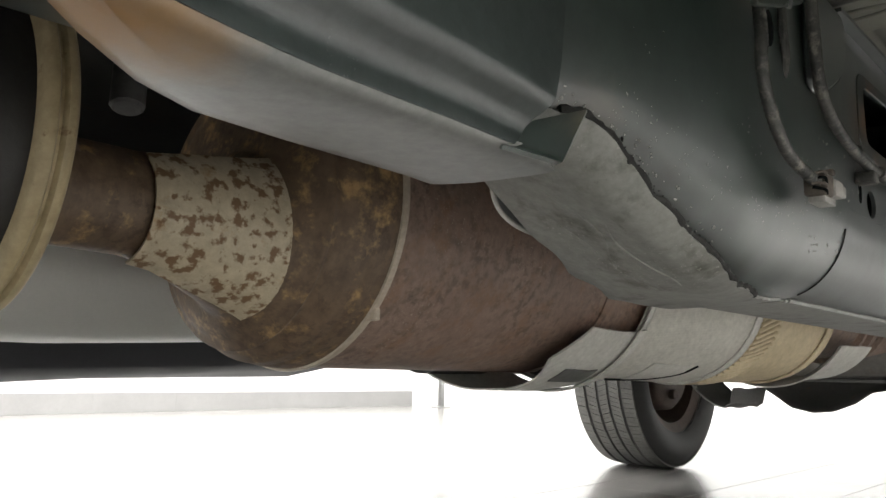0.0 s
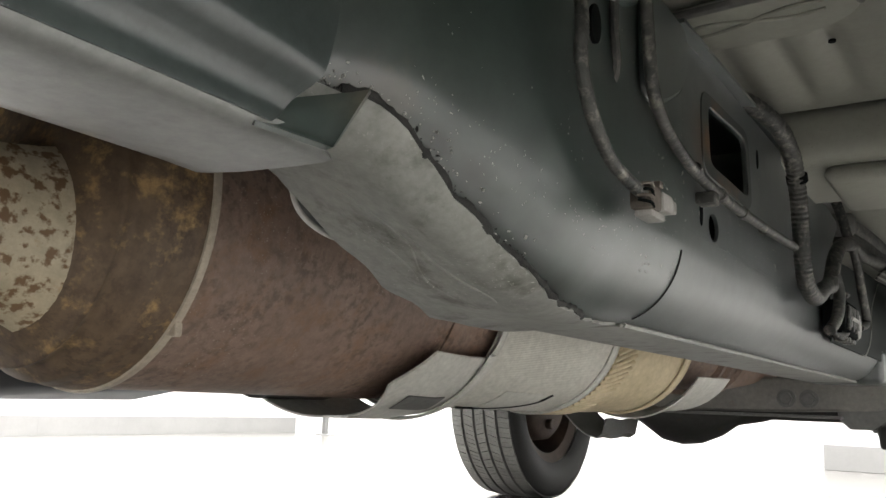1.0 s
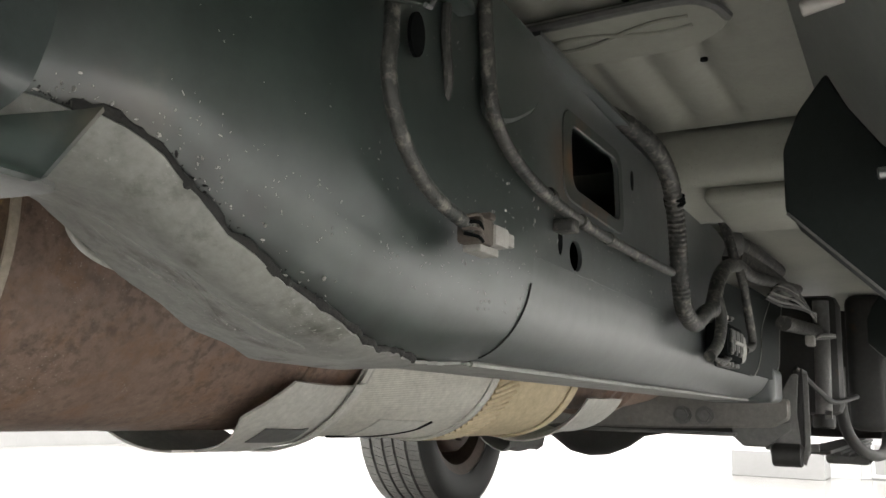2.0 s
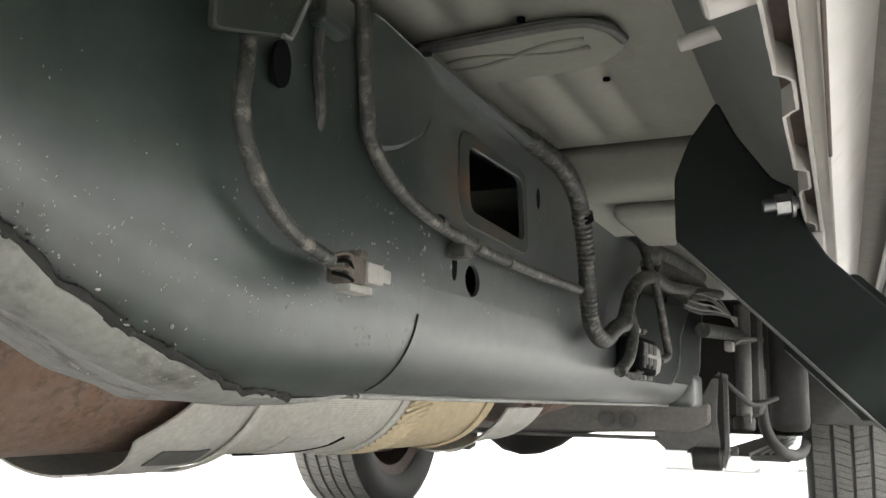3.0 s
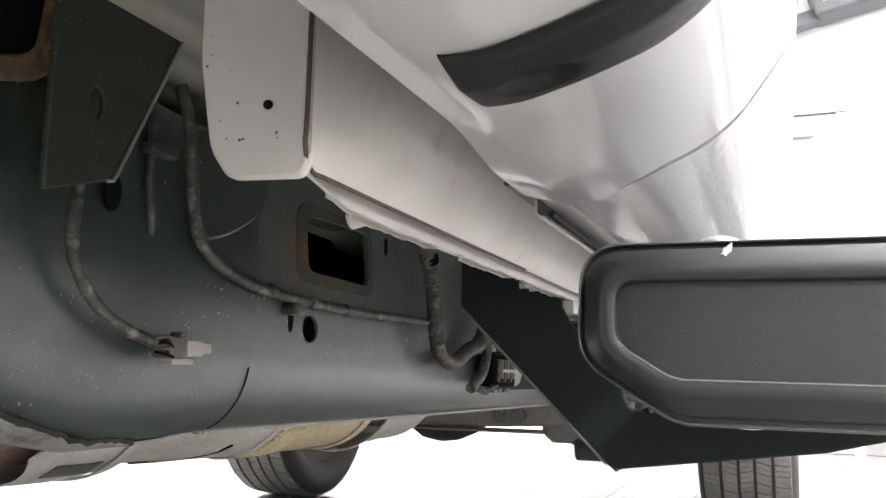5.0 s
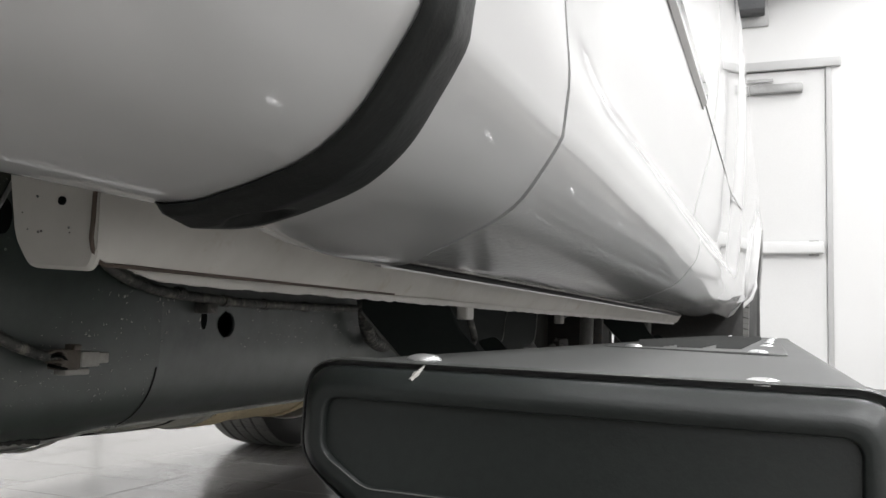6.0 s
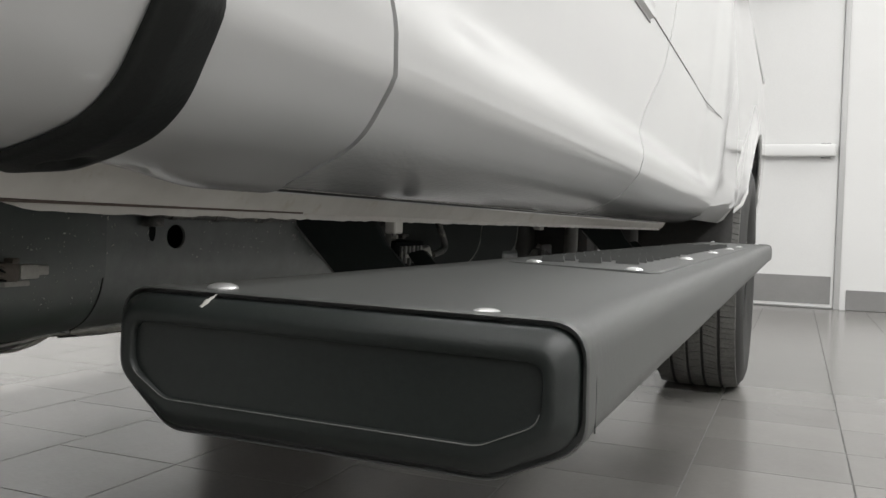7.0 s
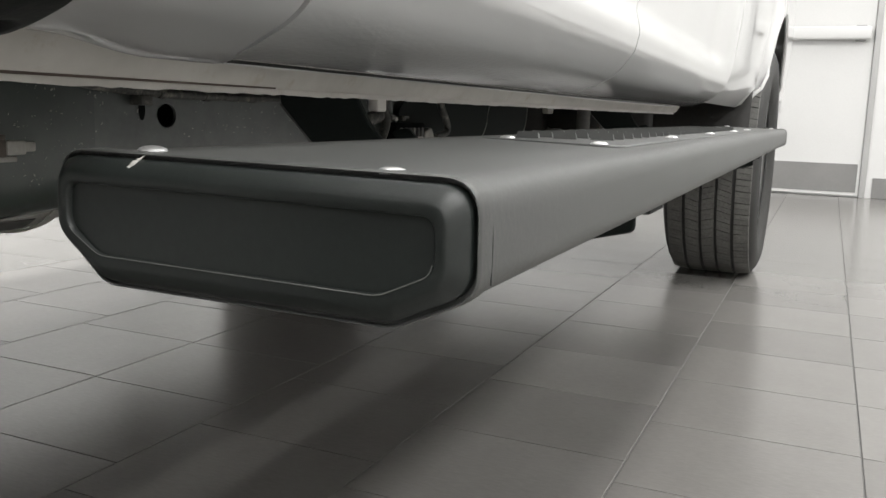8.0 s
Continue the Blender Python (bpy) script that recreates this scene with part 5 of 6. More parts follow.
part("beam_seam", tube(bmesh.new(), [(0.36, 1.8205, 0.6185), (0.50, 1.8205, 0.6185), (0.66, 1.8205, 0.6185)], 0.0013, 6, 2), M_HOLE, pan)
part("floor_beam", boxed(-0.70, 0.70, 1.822, 2.02, 0.565, 0.625, 0.018, 3), M_PAN, pan, smooth=60)
part("beam_bracket", boxed(0.56, 0.66, 1.84, 1.99, 0.548, 0.566, 0.008, 2), M_PAN, pan, smooth=60)
part("rear_sheet", boxed(-0.70, 0.70, 2.02, 4.6, 0.622, 0.63), M_PAN, pan)
for x, y in ((0.575, 1.545), (0.585, 1.50), (0.60, 1.665)):
    part("drain_dot", rod(bmesh.new(), (x, y, 0.6195), (x, y, 0.6175), 0.003, 10), M_HOLE, pan)

# sill: a closed box behind the outer skin
sill = empty("sill", truck)
SILL = [(0.738, 0.492), (0.744, 0.487), (0.750, 0.4872), (0.755, 0.494), (0.763, 0.508), (0.7675, 0.5155), (0.7695, 0.530), (0.7715, 0.555), (0.79, 0.60), (0.79, 0.66), (0.69, 0.66), (0.695, 0.62), (0.722, 0.53), (0.734, 0.50)]
part("sill_box", loft(bmesh.new(), [[(x, y, z) for x, z in SILL] for y in (1.255, 1.5, 1.9, 2.3, 2.7, 2.98)]), M_SILL, sill, "dusty white sill", smooth=50)
# front closing panel with turned lower edge
front = rounded([(0.708, 0.70), (0.7110, 0.520), (0.7165, 0.490), (0.724, 0.4797), (0.7510, 0.4785), (0.7535, 0.4850), (0.7535, 0.70)], 0.004, 4)
fp = part("front_panel", plate(front, 0.004, xz(1.199), (), 0.0012), M_SILL, sill, "white front closing panel of the sill")
part("panel_hole", rod(bmesh.new(), (0.7380, 1.1992, 0.5020), (0.7380, 1.1982, 0.5020), 0.0015, 12), M_HOLE, fp)
part("panel_seam", tube(bmesh.new(), [(0.7525, 1.1980, 0.70), (0.7525, 1.1980, 0.56), (0.7525, 1.1980, 0.50), (0.7522, 1.1982, 0.488), (0.7512, 1.204, 0.4815), (0.7508, 1.22, 0.4812), (0.7504, 1.30, 0.4812), (0.75, 1.44, 0.4812)], 0.0008, 6, 4), M_BRAKE, fp)
rows = []
for y in (1.1995, 1.203, 1.209, 1.216, 1.224, 1.232, 1.240, 1.250, 1.262, 1.30, 1.36, 1.44, 1.9, 2.4, 2.96):
    u = max(0.0, min(1.0, (y - 1.1995) / 0.058))
    u = u * u * (3 - 2 * u)
    rows.append([(0.7520 + (x - 0.7520) * u if z > 0.482 else x, y, z) for x, z in ((0.7490, 0.4818), (0.7535, 0.4865), (0.7578, 0.4938), (0.7632, 0.5030), (0.7676, 0.5120), (0.7700, 0.530), (0.7725, 0.56), (0.776, 0.60))])
part("panel_overlay", shell(bmesh.new(), rows, 0.0015), M_SILL, sill, smooth=60)
# steel tabs bridging the gap between sill and fender
for y, dy, z0, z1 in ((1.262, 0.004, 0.517, 0.530), (1.288, 0.010, 0.512, 0.522), (1.338, 0.004, 0.516, 0.524)):
    part("bridge_tab", shell(bmesh.new(), [[(0.764 + 0.034 * u, y + dy * u + w, z0 + (z1 - z0) * u + 0.5 * w) for w in (0.0, 0.006, 0.012)] for u in (0.0, 0.3, 0.7, 1.0)], 0.0015), M_INNER, sill, "grey-green steel tab")
# grey sheet added behind the tabs for the gap's shade
part("gap_lining", boxed(0.773, 0.800, 1.245, 1.36, 0.552, 0.556), M_GAP_SHADE, sill)
# pressed ring and a slot stamped into the overlay
part("pressed_ring", revolve(bmesh.new(), [(0.0028, 0.0), (0.0031, 0.0003), (0.0034, 0.0)], Matrix.Translation((0.7532, 1.2215, 0.4893)) @ pose(0, 0, 0, 0, 105, 0), 24), M_SILL, sill)
part("stamped_slot", boxed(0.7566, 0.7572, 1.257, 1.266, 0.4915, 0.4925), M_GREYSTEEL, sill)
# pinch weld: two flanges, the inner one waved
def flange(x, y0, y1, n, wave, z0=0.477, z1=0.499, thick=0.0016, jag=0.0):
    rows = []
    random.seed(21)
    for k in range(n + 1):
        y = y0 + (y1 - y0) * k / n
        s = ((y - 1.25) / 0.115) % 1.0
        off = wave * max(0.0, min(1.0, s / 0.06, (0.74 - s) / 0.06))
        rows.append([(x - off, y, z0 + random.uniform(-jag, jag) + 0.2 * max(0.0, 1.245 - y)), (x - off, y, (z0 + z1) / 2), (x - off * 0.6, y, z1)])
    return shell(bmesh.new(), rows, thick)
part("pinch_flange", flange(0.7425, 1.206, 2.98, 220, 0.0, jag=0.0006), M_SILL, sill, smooth=50)
part("pinch_flange", flange(0.7402, 1.232, 2.98, 400, 0.0048, 0.4775, 0.512, thick=0.0012, jag=0.0005), M_SILL, sill, smooth=40)
for k in range(14):
    part("weld_nugget", rod(bmesh.new(), (0.7435, 1.33 + 0.11 * k, 0.486), (0.7425, 1.33 + 0.11 * k, 0.486), 0.0035, 10), M_SILL, sill)
# dark brown filler strip gives the flange pockets their shade
part("pocket_shade", boxed(0.7355, 0.7420, 1.236, 2.97, 0.4880, 0.4890), M_BRAKE, sill, "brown filler for the dark inside the flange pockets")
# grey-green shell over the sill's inner side, darker than the sill box
part("inner_face", shell(bmesh.new(), [[(0.7362, y, 0.4930), (0.7290, y, 0.503), (0.7085, y, 0.540), (0.6735, y, 0.605), (0.6670, y, 0.6195)] for y in (1.206, 1.6, 2.1, 2.98)], 0.001), M_INNER, sill, "grey-green inner face of the sill")
part("flange_tab", boxed(0.7355, 0.7445, 1.585, 1.60, 0.468, 0.478, 0.001, 1), M_SILL, sill)
part("sill_stud", rod(bmesh.new(), (0.738, 1.287, 0.487), (0.721, 1.285, 0.4825), 0.0042, 14, 0.001), M_SILL, sill, "short white stud")
part("sill_stud", rod(bmesh.new(), (0.7115, 1.441, 0.5445), (0.6895, 1.441, 0.5400), 0.0036, 16, 0.0008), M_SILL, sill, "short white stud")
random.seed(8)
bm = bmesh.new()
for k in range(26):
    y, x = random.uniform(1.21, 1.6), random.uniform(0.758, 0.774)
    bmesh.ops.create_icosphere(bm, subdivisions=1, radius=random.choice((0.0003, 0.0005, 0.0008)), matrix=Matrix.Translation((x, y, lerp(x, [(0.757, 0.4925), (0.777, 0.5285)]))))
for k in range(14):
    bmesh.ops.create_icosphere(bm, subdivisions=1, radius=random.choice((0.0002, 0.0003, 0.0005)), matrix=Matrix.Translation((random.uniform(0.712, 0.745), 1.1988, random.uniform(0.485, 0.53))))
tagged(part("dirt_specks", bm, M_GREYSTEEL, sill), kind="stuff")

# ---- outer body skin ----
SKIN = [(0.7895, 0.4920), (0.796, 0.4905), (0.806, 0.4885), (0.819, 0.4895), (0.831, 0.4935), (0.842, 0.498), (0.858, 0.505), (0.870, 0.5135), (0.8795, 0.5245), (0.8842, 0.5305), (0.8866, 0.5340), (0.8878, 0.5372), (0.8888, 0.5420), (0.8945, 0.565), (0.8985, 0.60), (0.904, 0.66), (0.909, 0.74), (0.912, 0.82), (0.912, 0.92), (0.906, 1.02), (0.895, 1.10)]


def skin_path(n):
    pts = smooth_path([(x, 0, z) for x, z in SKIN], 8)
    s = [0.0]
    for a, b in zip(pts[:-1], pts[1:]):
        s.append(s[-1] + (b - a).length)
    # denser near the rolled bottom edge
    t = [s[-1] * (k / n) ** 2.0 for k in range(n + 1)]
    return [(float(np.interp(u, s, [p.x for p in pts])), float(np.interp(u, s, [p.z for p in pts]))) for u in t]


PATH_SKIN = skin_path(110)


def flank(y):
    """The cab narrows a little at the rear, and the skin waves softly."""
    return -0.004 * max(0.0, y - 2.2)


def ease(u):
    u = max(0.0, min(1.0, u))
    return u * u * (3 - 2 * u)


def shoulder(y, z):
    """Above the flared lower edge the doors stand a little further in."""
    u = max(0.0, min(1.0, (z - 0.548) / 0.034))
    return -0.013 * u * u * (3 - 2 * u) * ease((y - 1.20) / 0.20) * ease((2.64 - y) / 0.20) * max(0.2, 1 - 1.2 * max(0.0, z - 0.60))


def tuck(x, y):
    """How far the fender's bottom edge is turned up towards its front."""
    return ease((1.272 - y) / 0.055) * ease((0.858 - x) / 0.055)


def skin_panel(name, y0, y1, label, n=14, off=0.0, zmin=0.0, zmax=9.0, thick=0.004, mat=None, parent=None, rise=0.0, nose=0.0):
    """A body panel between two edge curves y0(z) and y1(z)."""
    rows = []
    for x, z in PATH_SKIN:
        if not zmin <= z <= zmax:
            continue
        a, b = y0(z), y1(z)
        rows.append([(x + flank(y) + shoulder(y, z) + off, y, z + rise * max(0.0, min(1.0, (0.84 - x) / 0.04)) + nose * tuck(x, y)) for y in (a + (b - a) * k / n for k in range(n + 1))])
    return part(name, shell(bmesh.new(), rows, thick), mat or M_PAINT, parent or truck, label, smooth=60)


def seam_front(z):
    return lerp(z, SEAM_F)


def seam_mid(z):
    return lerp(z, SEAM_M)


SEAM_F = [(0.488, 1.312), (0.493, 1.302), (0.50, 1.298), (0.513, 1.294), (0.536, 1.286), (0.552, 1.277), (0.569, 1.264), (0.62, 1.235), (0.75, 1.20), (0.9, 1.18), (1.1, 1.17)]
SEAM_M = [(0.488, 1.86), (0.56, 1.85), (0.60, 1.88), (0.66, 1.96), (0.72, 1.99), (0.80, 2.0), (1.1, 2.0)]
SEAM_R = [(0.488, 2.69), (0.558, 2.70), (0.706, 2.72), (0.82, 2.87), (0.986, 2.96), (1.1, 3.0)]
body = empty("body_side", truck)
skin_panel("front_fender", lambda z: 0.86 - 0.12 * (z - 0.49), lambda z: seam_front(z) - 0.002, "glossy white front fender", 44, parent=body, nose=0.0060)
skin_panel("front_door", lambda z: seam_front(z) + 0.002, lambda z: seam_mid(z) - 0.002, "glossy white front door", 30, mat=M_DOORSKIN, parent=body, rise=0.0035)
skin_panel("rear_door", lambda z: seam_mid(z) + 0.002, lambda z: lerp(z, SEAM_R) - 0.003, "glossy white rear door", 30, mat=M_DOORSKIN, parent=body, rise=0.0035)
part("seam_backing", boxed(0.80, 0.806, 0.9, 2.95, 0.52, 1.08), M_DARKSTEEL, body)


# rear quarter with the wheel arch
def arch_z(y, r=0.44):
    d = abs(y - 3.755)
    return 0.345 + math.sqrt(max(0.0, r * r - d * d)) if d < r else 0.0


rows = []
for k in range(61):
    row = []
    for j in range(13):
        zb = max(0.50, arch_z(2.70 + 2.05 * k / 60))
        z = zb + (1.10 - zb) * j / 12
        y = lerp(z, SEAM_R) + 0.003
        y += (4.75 - y) * k / 60
        swell = 0.018 * math.exp(-(((z - zb) / 0.07) ** 2)) if zb > 0.52 else 0.0
        row.append((lerp(z, [(b, a) for a, b in SKIN]) + flank(y) + swell, y, z))
    rows.append(row)
part("rear_quarter", shell(bmesh.new(), rows, -0.004), M_PAINT, body, "glossy white rear quarter with wheel arch", smooth=60)
lipline = [(lerp(arch_z(y), [(b, a) for a, b in SKIN]) + flank(y) + 0.012, y, arch_z(y)) for y in np.linspace(3.33, 4.18, 24)]
part("arch_lip", tube(bmesh.new(), lipline, 0.005, 8, 2), M_PAINT, body, "rolled white arch lip")
rows = [[(x, 3.755 + 0.45 * math.cos(a), 0.345 + 0.45 * math.sin(a)) for x in (0.55, 0.7, 0.88)] for a in (math.pi * k / 24 for k in range(25))]
part("wheel_house", shell(bmesh.new(), rows, 0.004), M_DARKSTEEL, body, "dark wheel housing")

# black moulding across the fender, following a slow curve, with a screw recess in its tip
rows = []
MOULD_A = [(0.488, 1.162), (0.494, 1.159), (0.50, 1.157), (0.52, 1.1525), (0.54, 1.149), (0.60, 1.136), (0.70, 1.115), (1.0, 0.985)]
MOULD_B = [(0.488, 1.1930), (0.494, 1.190), (0.50, 1.187), (0.506, 1.185), (0.518, 1.179), (0.53, 1.1755), (0.542, 1.1715), (0.60, 1.159), (0.70, 1.132), (1.0, 1.005)]
for k, (x, z) in enumerate(q for q in skin_path(190) if q[0] > 0.8090 and q[1] < 0.98):
    a, b = (sum(lerp(z + d, tab) for d in np.linspace(-0.024, 0.024, 11)) / 11 for tab in (MOULD_A, MOULD_B))
    lean = sum(lerp(x + d, [(0.806, -92.0), (0.819, -82.0), (0.835, -68.0), (0.86, -60.0), (0.876, -45.0), (0.886, -27.0), (0.895, -12.0), (0.91, -5.0)]) for d in np.linspace(-0.008, 0.008, 9)) / 9
    nx, nz = math.cos(radians(lean)), math.sin(radians(lean))
    f = (0.2, 0.9)[k] if k < 2 else 1.0
    prof = ((0.0, 0.0008), (0.015, 0.0024), (0.05, 0.0034), (0.36, 0.0056), (0.42, 0.0056), (0.90, 0.0042), (0.97, 0.0038), (1.0, 0.0008))
    row = []
    for w in (0.0, 0.015, 0.05, *np.linspace(0.10, 0.34, 6), 0.36, 0.42, *np.linspace(0.46, 0.86, 9), 0.90, 0.97, 1.0):
        y = a + (b - a) * w
        q = math.hypot((x - 0.8290) / 0.0090, (y - 1.1755) / 0.0070)
        d = f * lerp(w, prof) - 0.0034 * ease((1.15 - q) / 0.55)
        row.append((x + d * nx, y, z + 0.0060 * tuck(x, y) + d * nz))
    rows.append(row)
trim = part("fender_moulding", shell(bmesh.new(), rows, 0.002), M_TRIM, truck, "black plastic fender moulding with a screw hollow", smooth=50)

# crease along the lower doors, door handle, gap below the doors
# grey strip added in the recess to give the shade between sill and door
part("gap_shade_strip", shell(bmesh.new(), [[(0.7655, y, 0.5125), (0.770, y, 0.5105), (0.777, y, 0.510), (0.7855, y, 0.5125)] for y in np.linspace(1.345, 2.66, 8)], 0.004), M_GAP_SHADE, body, "grey strip for the shade between sill and door", smooth=50)
# black bead added to draw the dark slit below the doors
part("door_gap_line", tube(bmesh.new(), [(0.7900, y, 0.4925) for y in (1.343, 1.7, 2.2, 2.66)], 0.0016, 8, 2), M_TRIM, body, "black line for the dark slit below the doors")
part("door_hem", shell(bmesh.new(), [[(0.7835, y, 0.500), (0.7835, y, 0.4930), (0.785, y, 0.4918), (0.7875, y, 0.4915)] for y in np.linspace(1.343, 2.66, 12)], 0.0012), M_PAINT, body, "folded white hem of the door", smooth=50)
side = [(b, a) for a, b in SKIN]


def flank_at(y, z, out):
    return (lerp(z, side) + flank(y) + shoulder(y, z) + out, y, z)


part("side_moulding", shell(bmesh.new(), [[flank_at(y, z, o) for z, o in ((0.684, 0.0), (0.687, 0.004), (0.699, 0.004), (0.703, 0.0))] for y in np.linspace(1.24, 1.84, 12)], -0.002), M_PAINT, truck, "white moulding along the door", smooth=50)
# thin grey line painted as the moulding's shadow
part("moulding_shadow", tube(bmesh.new(), [flank_at(y, 0.682, 0.0008) for y in (1.24, 1.5, 1.84)], 0.0007, 6, 2), M_CLOSER, body)
part("side_groove", tube(bmesh.new(), [flank_at(y, 0.692 - 0.012 * (y - 1.84), 0.0004) for y in (1.84, 2.0, 2.2, 2.4, 2.6)], 0.0008, 6, 2), M_CLOSER, body, "dark groove along the rear door")

# roof of the sheet-metal box above: plain closure, unseen panels that keep light out
part("deck", boxed(-0.90, 0.89, 0.70, 4.75, 1.095, 1.11), M_PAINT, body)
part("far_side", boxed(-0.91, -0.89, 0.70, 4.75, 0.50, 1.10), M_PAINT, body)
part("tail_panel", boxed(-0.89, 0.88, 4.73, 4.75, 0.50, 1.095), M_PAINT, body)
part("nose_panel", boxed(-0.89, 0.86, 0.30, 0.32, 0.60, 1.095), M_DARKSTEEL, body)
part("inner_fender", boxed(0.56, 0.57, 0.32, 1.19, 0.60, 1.09), M_DARKSTEEL, body)
part("inner_light_block", boxed(-0.89, 0.89, 0.32, 1.2, 0.98, 0.99), M_DARKSTEEL, body)

# ---- running board ----
step = empty("running_board", truck)
Y0, Y1 = 1.190, 2.95
BT = 0.4525


def corners(points, radii, n):
    """A 2D outline with a radius for each corner."""
    out = []
    for i, r in enumerate(radii):
        out += rounded(points, r, n)[i * (n + 1) : (i + 1) * (n + 1)]
    return out


OUT = corners([(0.8345, 0.4545), (0.9880, 0.4530), (0.9884, 0.4198), (0.9640, 0.4090), (0.858, 0.4100), (0.8335, 0.4250)], (0.011, 0.011, 0.007, 0.004, 0.004, 0.008), 6)
INN = corners([(0.8450, 0.4436), (0.9775, 0.4420), (0.9775, 0.4270), (0.9610, 0.4195), (0.8580, 0.4210), (0.8448, 0.4292)], (0.0045, 0.0045, 0.004, 0.003, 0.003, 0.004), 6)
BB = 0.4100


def board_loop(y, grow=0.0):
    cx, cz = 0.911, 0.4325
    return [(cx + (x - cx) * (1 + grow / 0.08), y, cz + (z - cz) * (1 + grow / 0.022)) for x, z in OUT]


ROUND = [(0.412, 0.5), (0.422, 1.0)]


def between(y, u):
    """The outline u of the way from the rim to the recessed panel, less deeply rounded along the bottom."""
    near = Y0 if y < 2 else Y1
    return [(a + (c - a) * u, near + (y - near) * (lerp(b, ROUND) if abs(y - near) < 0.029 else 1.0), b + (d - b) * u) for (a, b), (c, d) in zip(OUT, INN)]


part("board_tube", loft(bmesh.new(), [board_loop(y, -0.0008) for y in (Y0 + 0.015, 1.5, 2.0, 2.5, Y1 - 0.015)]), M_STEP, step, "black powder-coated board tube", smooth=40)
for ya, s in ((Y0, 1), (Y1, -1)):
    part("cap_sleeve", loft(bmesh.new(), [between(ya + s * d, v) for d, v in ((0.0165, 0.0), (0.0090, 0.0), (0.0076, 0.015), (0.0069, 0.045), (0.0070, 0.07), (0.0105, 0.08))]), M_STEP, step, "black sleeve of the end cap", smooth=50)
    part("end_cap", loft(bmesh.new(), [between(ya + s * d, v) for d, v in ((0.0107, 0.20), (0.0062, 0.20), (0.0054, 0.215), (0.0040, 0.29), (0.0022, 0.42), (0.0010, 0.53), (0.0003, 0.61), (0.0, 0.68), (0.0, 0.93), (0.0004, 0.97), (0.0024, 1.0), (0.0024, 1.06))]), M_CAP, step, "black moulded end cap with recessed panel", smooth=50)
    # thin pale line painted as the highlight along the panel's lower edge
    low = [(x, z) for x, z in INN if z < 0.4300]
    part("panel_edge_glint", tube(bmesh.new(), [(x, ya - s * 0.0001, z - 0.0004) for x, z in sorted(low)], 0.00018, 6, 1), M_GREYSTEEL, step, "pale painted highlight on the panel's lower edge")

# seam between sleeve and board along the outer side
part("seam", tube(bmesh.new(), [(0.9879, Y0 + 0.0166, 0.4435), (0.9882, Y0 + 0.0168, 0.4330), (0.9882, Y0 + 0.0165, 0.4222)], 0.0004, 6, 4, radii=[0.0001, 0.0002, 0.00015, 0.0002]), M_CAP, step, "dark thin seam")


def dome_screw(x, y, z, r, parent, up=1):
    return part("screw", revolve(bmesh.new(), [(r, 0), (r, 0.0004 * up), (r * 0.86, 0.0011 * up), (r * 0.5, 0.0017 * up), (0.0003, 0.0019 * up)], Matrix.Translation((x, y, z)), 20), M_SCREW, parent, "bright domed screw")


for x, y in ((0.870, 1.205), (0.957, 1.205), (0.870, 2.924), (0.957, 2.928)):
    dome_screw(x - (0.002 if x < 0.9 else 0.0), y, BT + (0.0018 if x < 0.9 else -0.0004), 0.0049, step)
dome_screw(0.874, 1.210, BB + 0.0008, 0.0056, step, -1)
# pale scuff over the cap's edge
part("scuff_mark", tube(bmesh.new(), [(0.8714, Y0 + 0.0090, 0.4540), (0.8710, Y0 + 0.0056, 0.4520), (0.8704, Y0 + 0.0040, 0.4508), (0.8696, Y0 + 0.0022, 0.4493)], 0.0007, 6, 4, radii=[0.0003, 0.0006, 0.0010, 0.0007]), M_PLUG, step, "pale scuff mark")
# tread plate with raised teeth
tp = part("tread_plate", plate(rounded([(0.858, 1.52), (0.868, 1.505), (0.958, 1.462), (0.966, 1.472), (0.966, 2.42), (0.858, 2.42)], 0.006), 0.0025, Matrix.Translation((0, 0, BT - 0.0012)), (), 0.0008), M_STEP, truck, "black stamped tread plate")
for x, y in ((0.951, 1.472), (0.878, 1.519), (0.953, 1.706), (0.872, 1.74), (0.953, 1.95), (0.872, 1.99), (0.953, 2.2), (0.872, 2.23), (0.953, 2.40), (0.872, 2.40)):
    dome_screw(x, y, BT + 0.0012, 0.0052, tp)
for i in range(3):
    for j in range(27):
        y = 1.535 + 0.031 * j + 0.01 * i
        if y > 2.39 or (j % 9) == 8:
            continue
        x = 0.886 + 0.023 * i
        tooth = bmesh.new()
        loft(tooth, [[(x - 0.008, y, BT + 0.0012), (x + 0.008, y, BT + 0.0012), (x + 0.0075, y + 0.004, BT + 0.0012), (x - 0.0075, y + 0.004, BT + 0.0012)], [(x - 0.007, y + 0.001, BT + 0.0058), (x + 0.007, y + 0.001, BT + 0.0058), (x + 0.0065, y + 0.0075, BT + 0.0034), (x - 0.0065, y + 0.0075, BT + 0.0034)]])
        part("tread_tooth", tooth, M_STEP, tp, smooth=0)


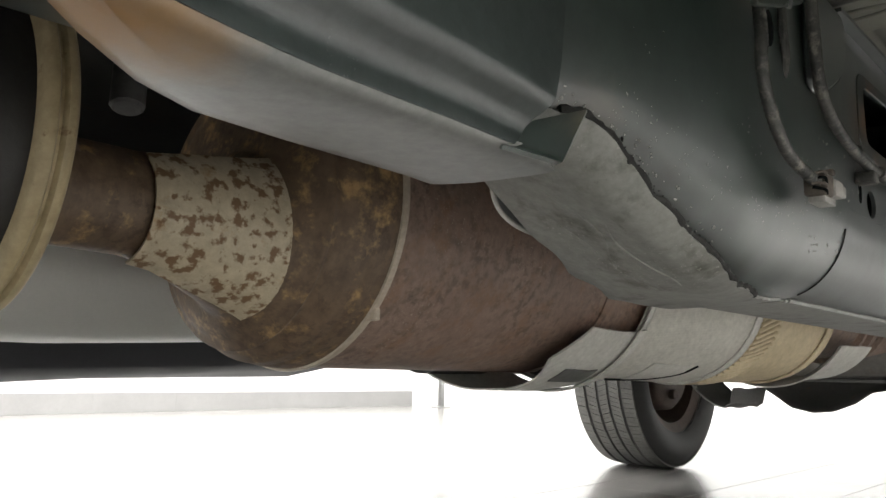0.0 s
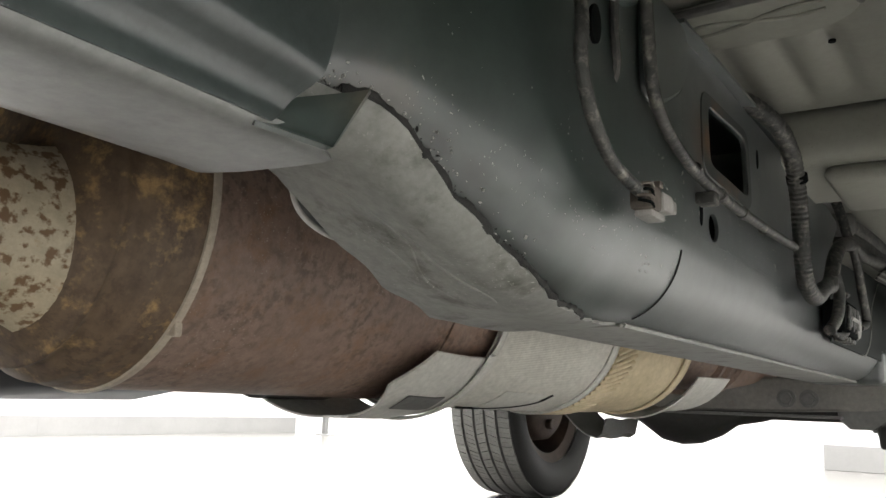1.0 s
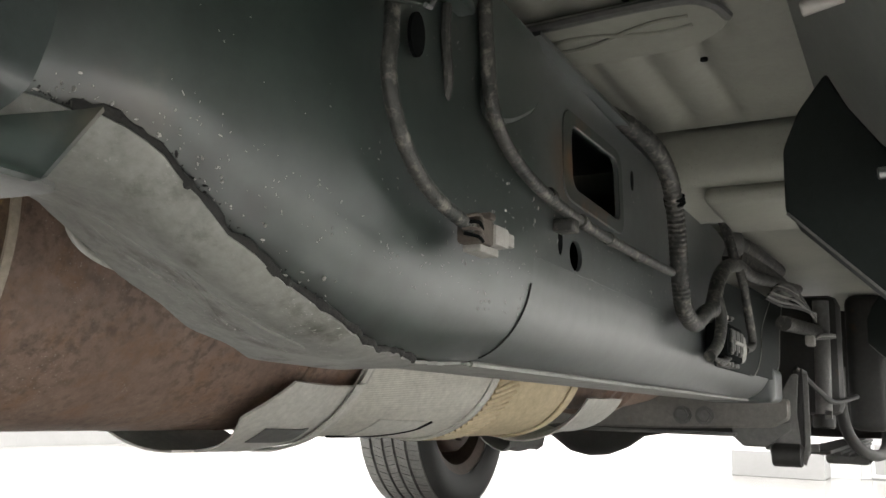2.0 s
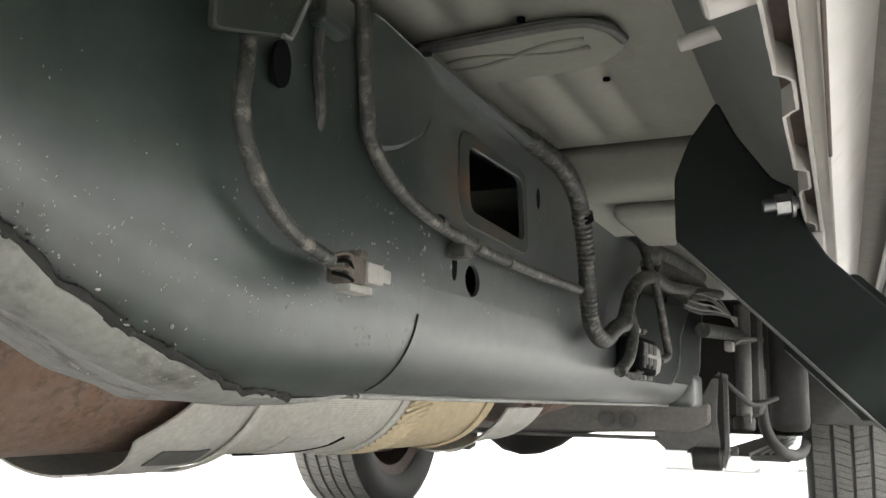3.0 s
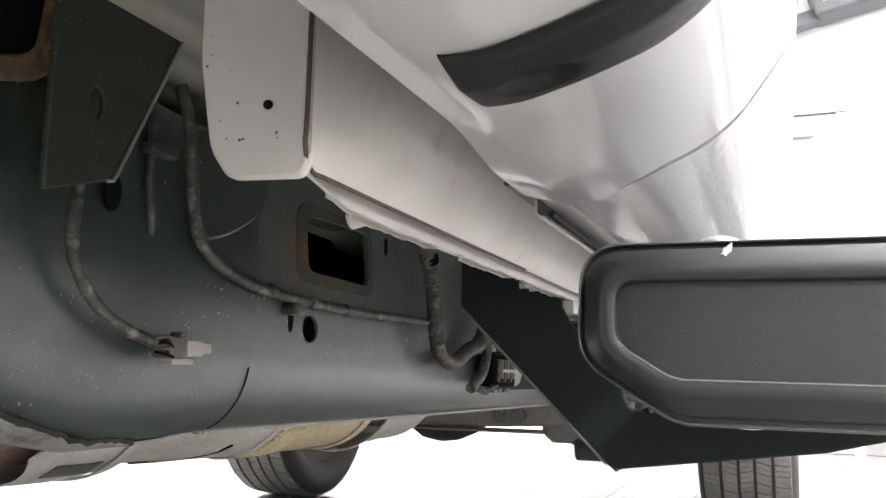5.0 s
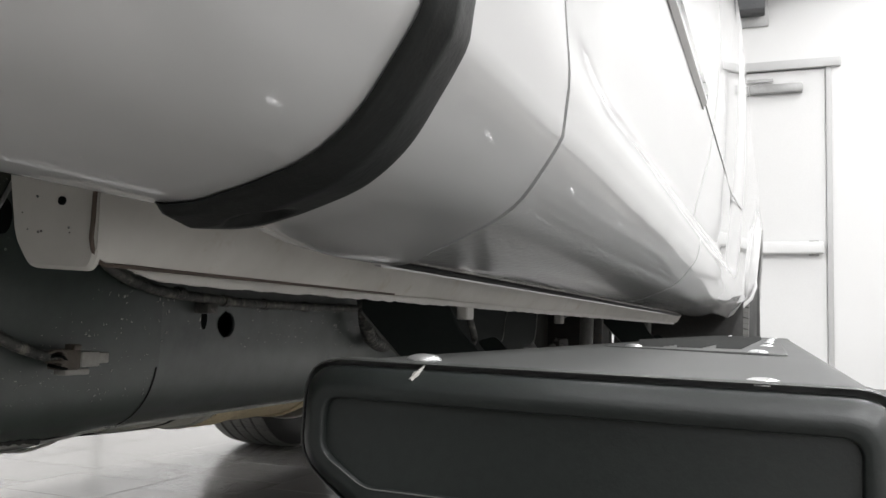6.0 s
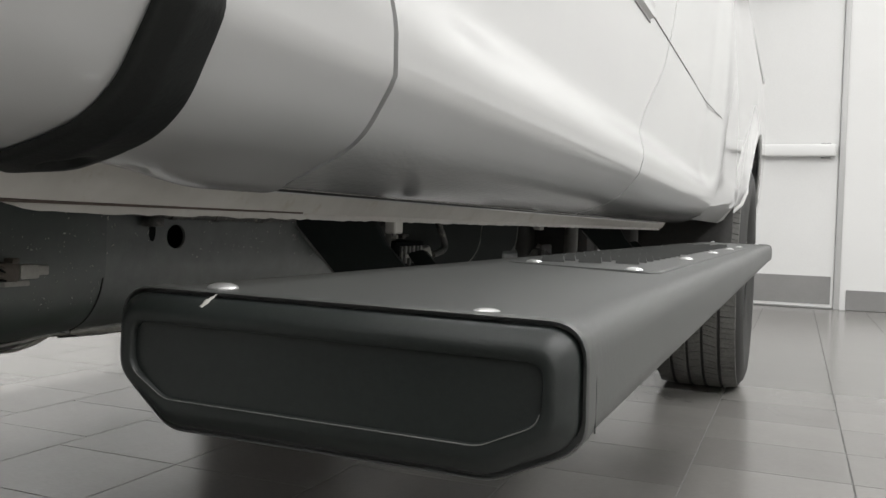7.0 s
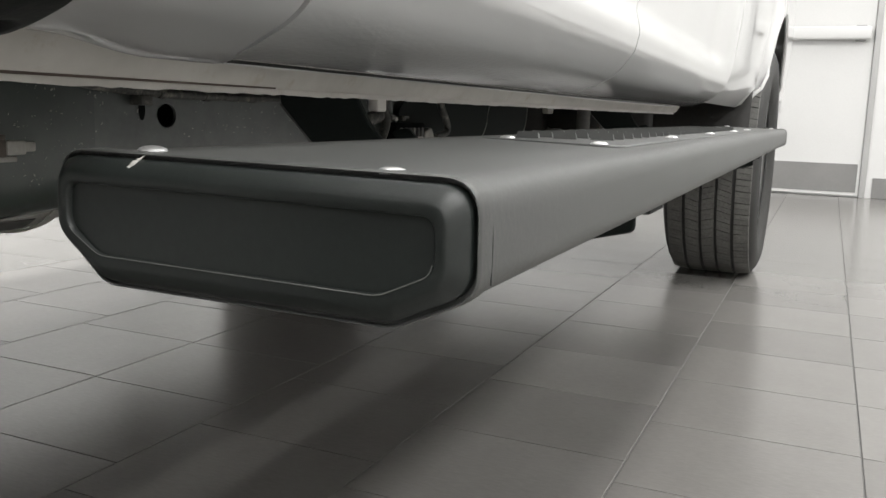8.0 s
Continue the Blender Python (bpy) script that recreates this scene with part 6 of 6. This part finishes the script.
# mounting brackets from the sill down to the board
def bracket(y):
    b = empty("step_bracket", truck)
    outline = [(0.694, 0.552), (0.678, 0.530), (0.669, 0.508), (0.669, 0.470), (0.772, 0.366), (0.778, 0.364), (0.905, 0.380), (0.955, 0.392), (0.955, 0.406), (0.830, 0.406), (0.800, 0.400), (0.788, 0.402), (0.783, 0.410), (0.781, 0.424), (0.748, 0.458), (0.737, 0.478), (0.733, 0.497), (0.722, 0.503), (0.704, 0.530)]
    outline = [(0.82 + (x - 0.82) * (1.03 if x < 0.82 else 1.0), 0.40 + (z - 0.40) * 1.03) for x, z in outline]
    part("bracket_plate", plate(rounded(outline, 0.004, 3), 0.006, xz(y), (), 0.0012), M_BLACKBRKT, b, "black bent steel bracket")
    # pale line for the worn lower edge and the highlight on it
    part("worn_edge_glint", tube(bmesh.new(), [(0.6655, y - 0.0004, 0.4715), (0.718, y - 0.0004, 0.4185), (0.770, y - 0.0004, 0.3655)], 0.0009, 6, 2), M_GREYSTEEL, b, "worn edge with its highlight painted pale")
    part("bracket_flange", plate([(0.669, 0.0), (0.669, 0.03), (0.775, 0.03), (0.775, 0.0)], 0.004, Matrix.Translation((0, y + 0.004, 0)) @ Matrix(((1, 0, 0, 0), (0, 1, 0, 0), (-1.008, 0, 1, 1.142), (0, 0, 0, 1)))), M_BLACKBRKT, b)
    part("bracket_shelf", boxed(0.83, 0.965, y, y + 0.05, 0.4045, 0.4088, 0.001, 1), M_BLACKBRKT, b)
    part("side_tab", plate(rounded([(0.745, 0.452), (0.770, 0.424), (0.795, 0.403), (0.812, 0.403), (0.805, 0.410), (0.76, 0.456)], 0.004), 0.004, xz(y + 0.04)), M_BLACKBRKT, b)
    bolt = part("bolt_shank", rod(bmesh.new(), (0.7335, y - 0.018, 0.487), (0.7150, y - 0.0205, 0.4855), 0.0034, 14, 0.0006), M_ZINC, b, "zinc-plated bolt")
    part("hex_nut", rod(bmesh.new(), (0.7285, y - 0.0185, 0.4866), (0.7215, y - 0.0195, 0.4858), 0.0062, 6), M_ZINC, b)
    part("washer", rod(bmesh.new(), (0.7305, y - 0.0182, 0.4868), (0.7288, y - 0.0185, 0.4866), 0.0078, 20), M_ZINC, b)
    return b


for y in (1.567, 2.55):
    bracket(y)

# ---- floor tiles: single pieces in the stretch beside and behind the truck, the rest joined ----
TX, TY, GAP = 0.30, 0.25, 0.0022
LINE_X, SHIFT = 1.155, (0.033, 0.195, 0.110, 0.036)


def tile_mesh():
    bm = boxed(GAP / 2, TX - GAP / 2, GAP / 2, TY - GAP / 2, -0.012, 0.0, 0.0005, 1)
    me = bpy.data.meshes.new("tile")
    bm.to_mesh(me)
    bm.free()
    me.materials.append(M_TILE)
    return me


shared = tile_mesh()
rest = bmesh.new()
nx0, nx1 = int((ROOM_X[0] - LINE_X) / TX) - 1, int((ROOM_X[1] - LINE_X) / TX) + 1
ny0, ny1 = int((ROOM_Y[0] - 2.0) / TY) - 1, int((ROOM_Y[1] - 2.0) / TY) + 1
for i in range(nx0, nx1 + 1):
    for j in range(ny0, ny1 + 1):
        x, y = LINE_X + TX * i, 2.0 + SHIFT[i % 4] + TY * j
        x0, x1, y0, y1 = max(x, ROOM_X[0]), min(x + TX, ROOM_X[1]), max(y, ROOM_Y[0]), min(y + TY, ROOM_Y[1])
        if x1 - x0 < 0.03 or y1 - y0 < 0.03:
            continue
        whole = x1 - x0 > TX - 0.001 and y1 - y0 > TY - 0.001
        if whole and -1.6 < x < 2.1 and 0.9 < y < 6.6:
            t = new("tile", shared)
            t.parent, t.location = floor, (x, y, 0)
        else:
            verts = [rest.verts.new(p) for p in ((x0 + GAP / 2, y0 + GAP / 2, 0), (x1 - GAP / 2, y0 + GAP / 2, 0), (x1 - GAP / 2, y1 - GAP / 2, 0), (x0 + GAP / 2, y1 - GAP / 2, 0))]
            top = rest.faces.new(verts)
            low = [rest.verts.new(v.co - Vector((0, 0, 0.012))) for v in verts]
            for k in range(4):
                rest.faces.new((low[k], low[(k + 1) % 4], verts[(k + 1) % 4], verts[k]))
tagged(part("outer_tiles", rest, M_TILE, floor, smooth=0), kind="stuff")
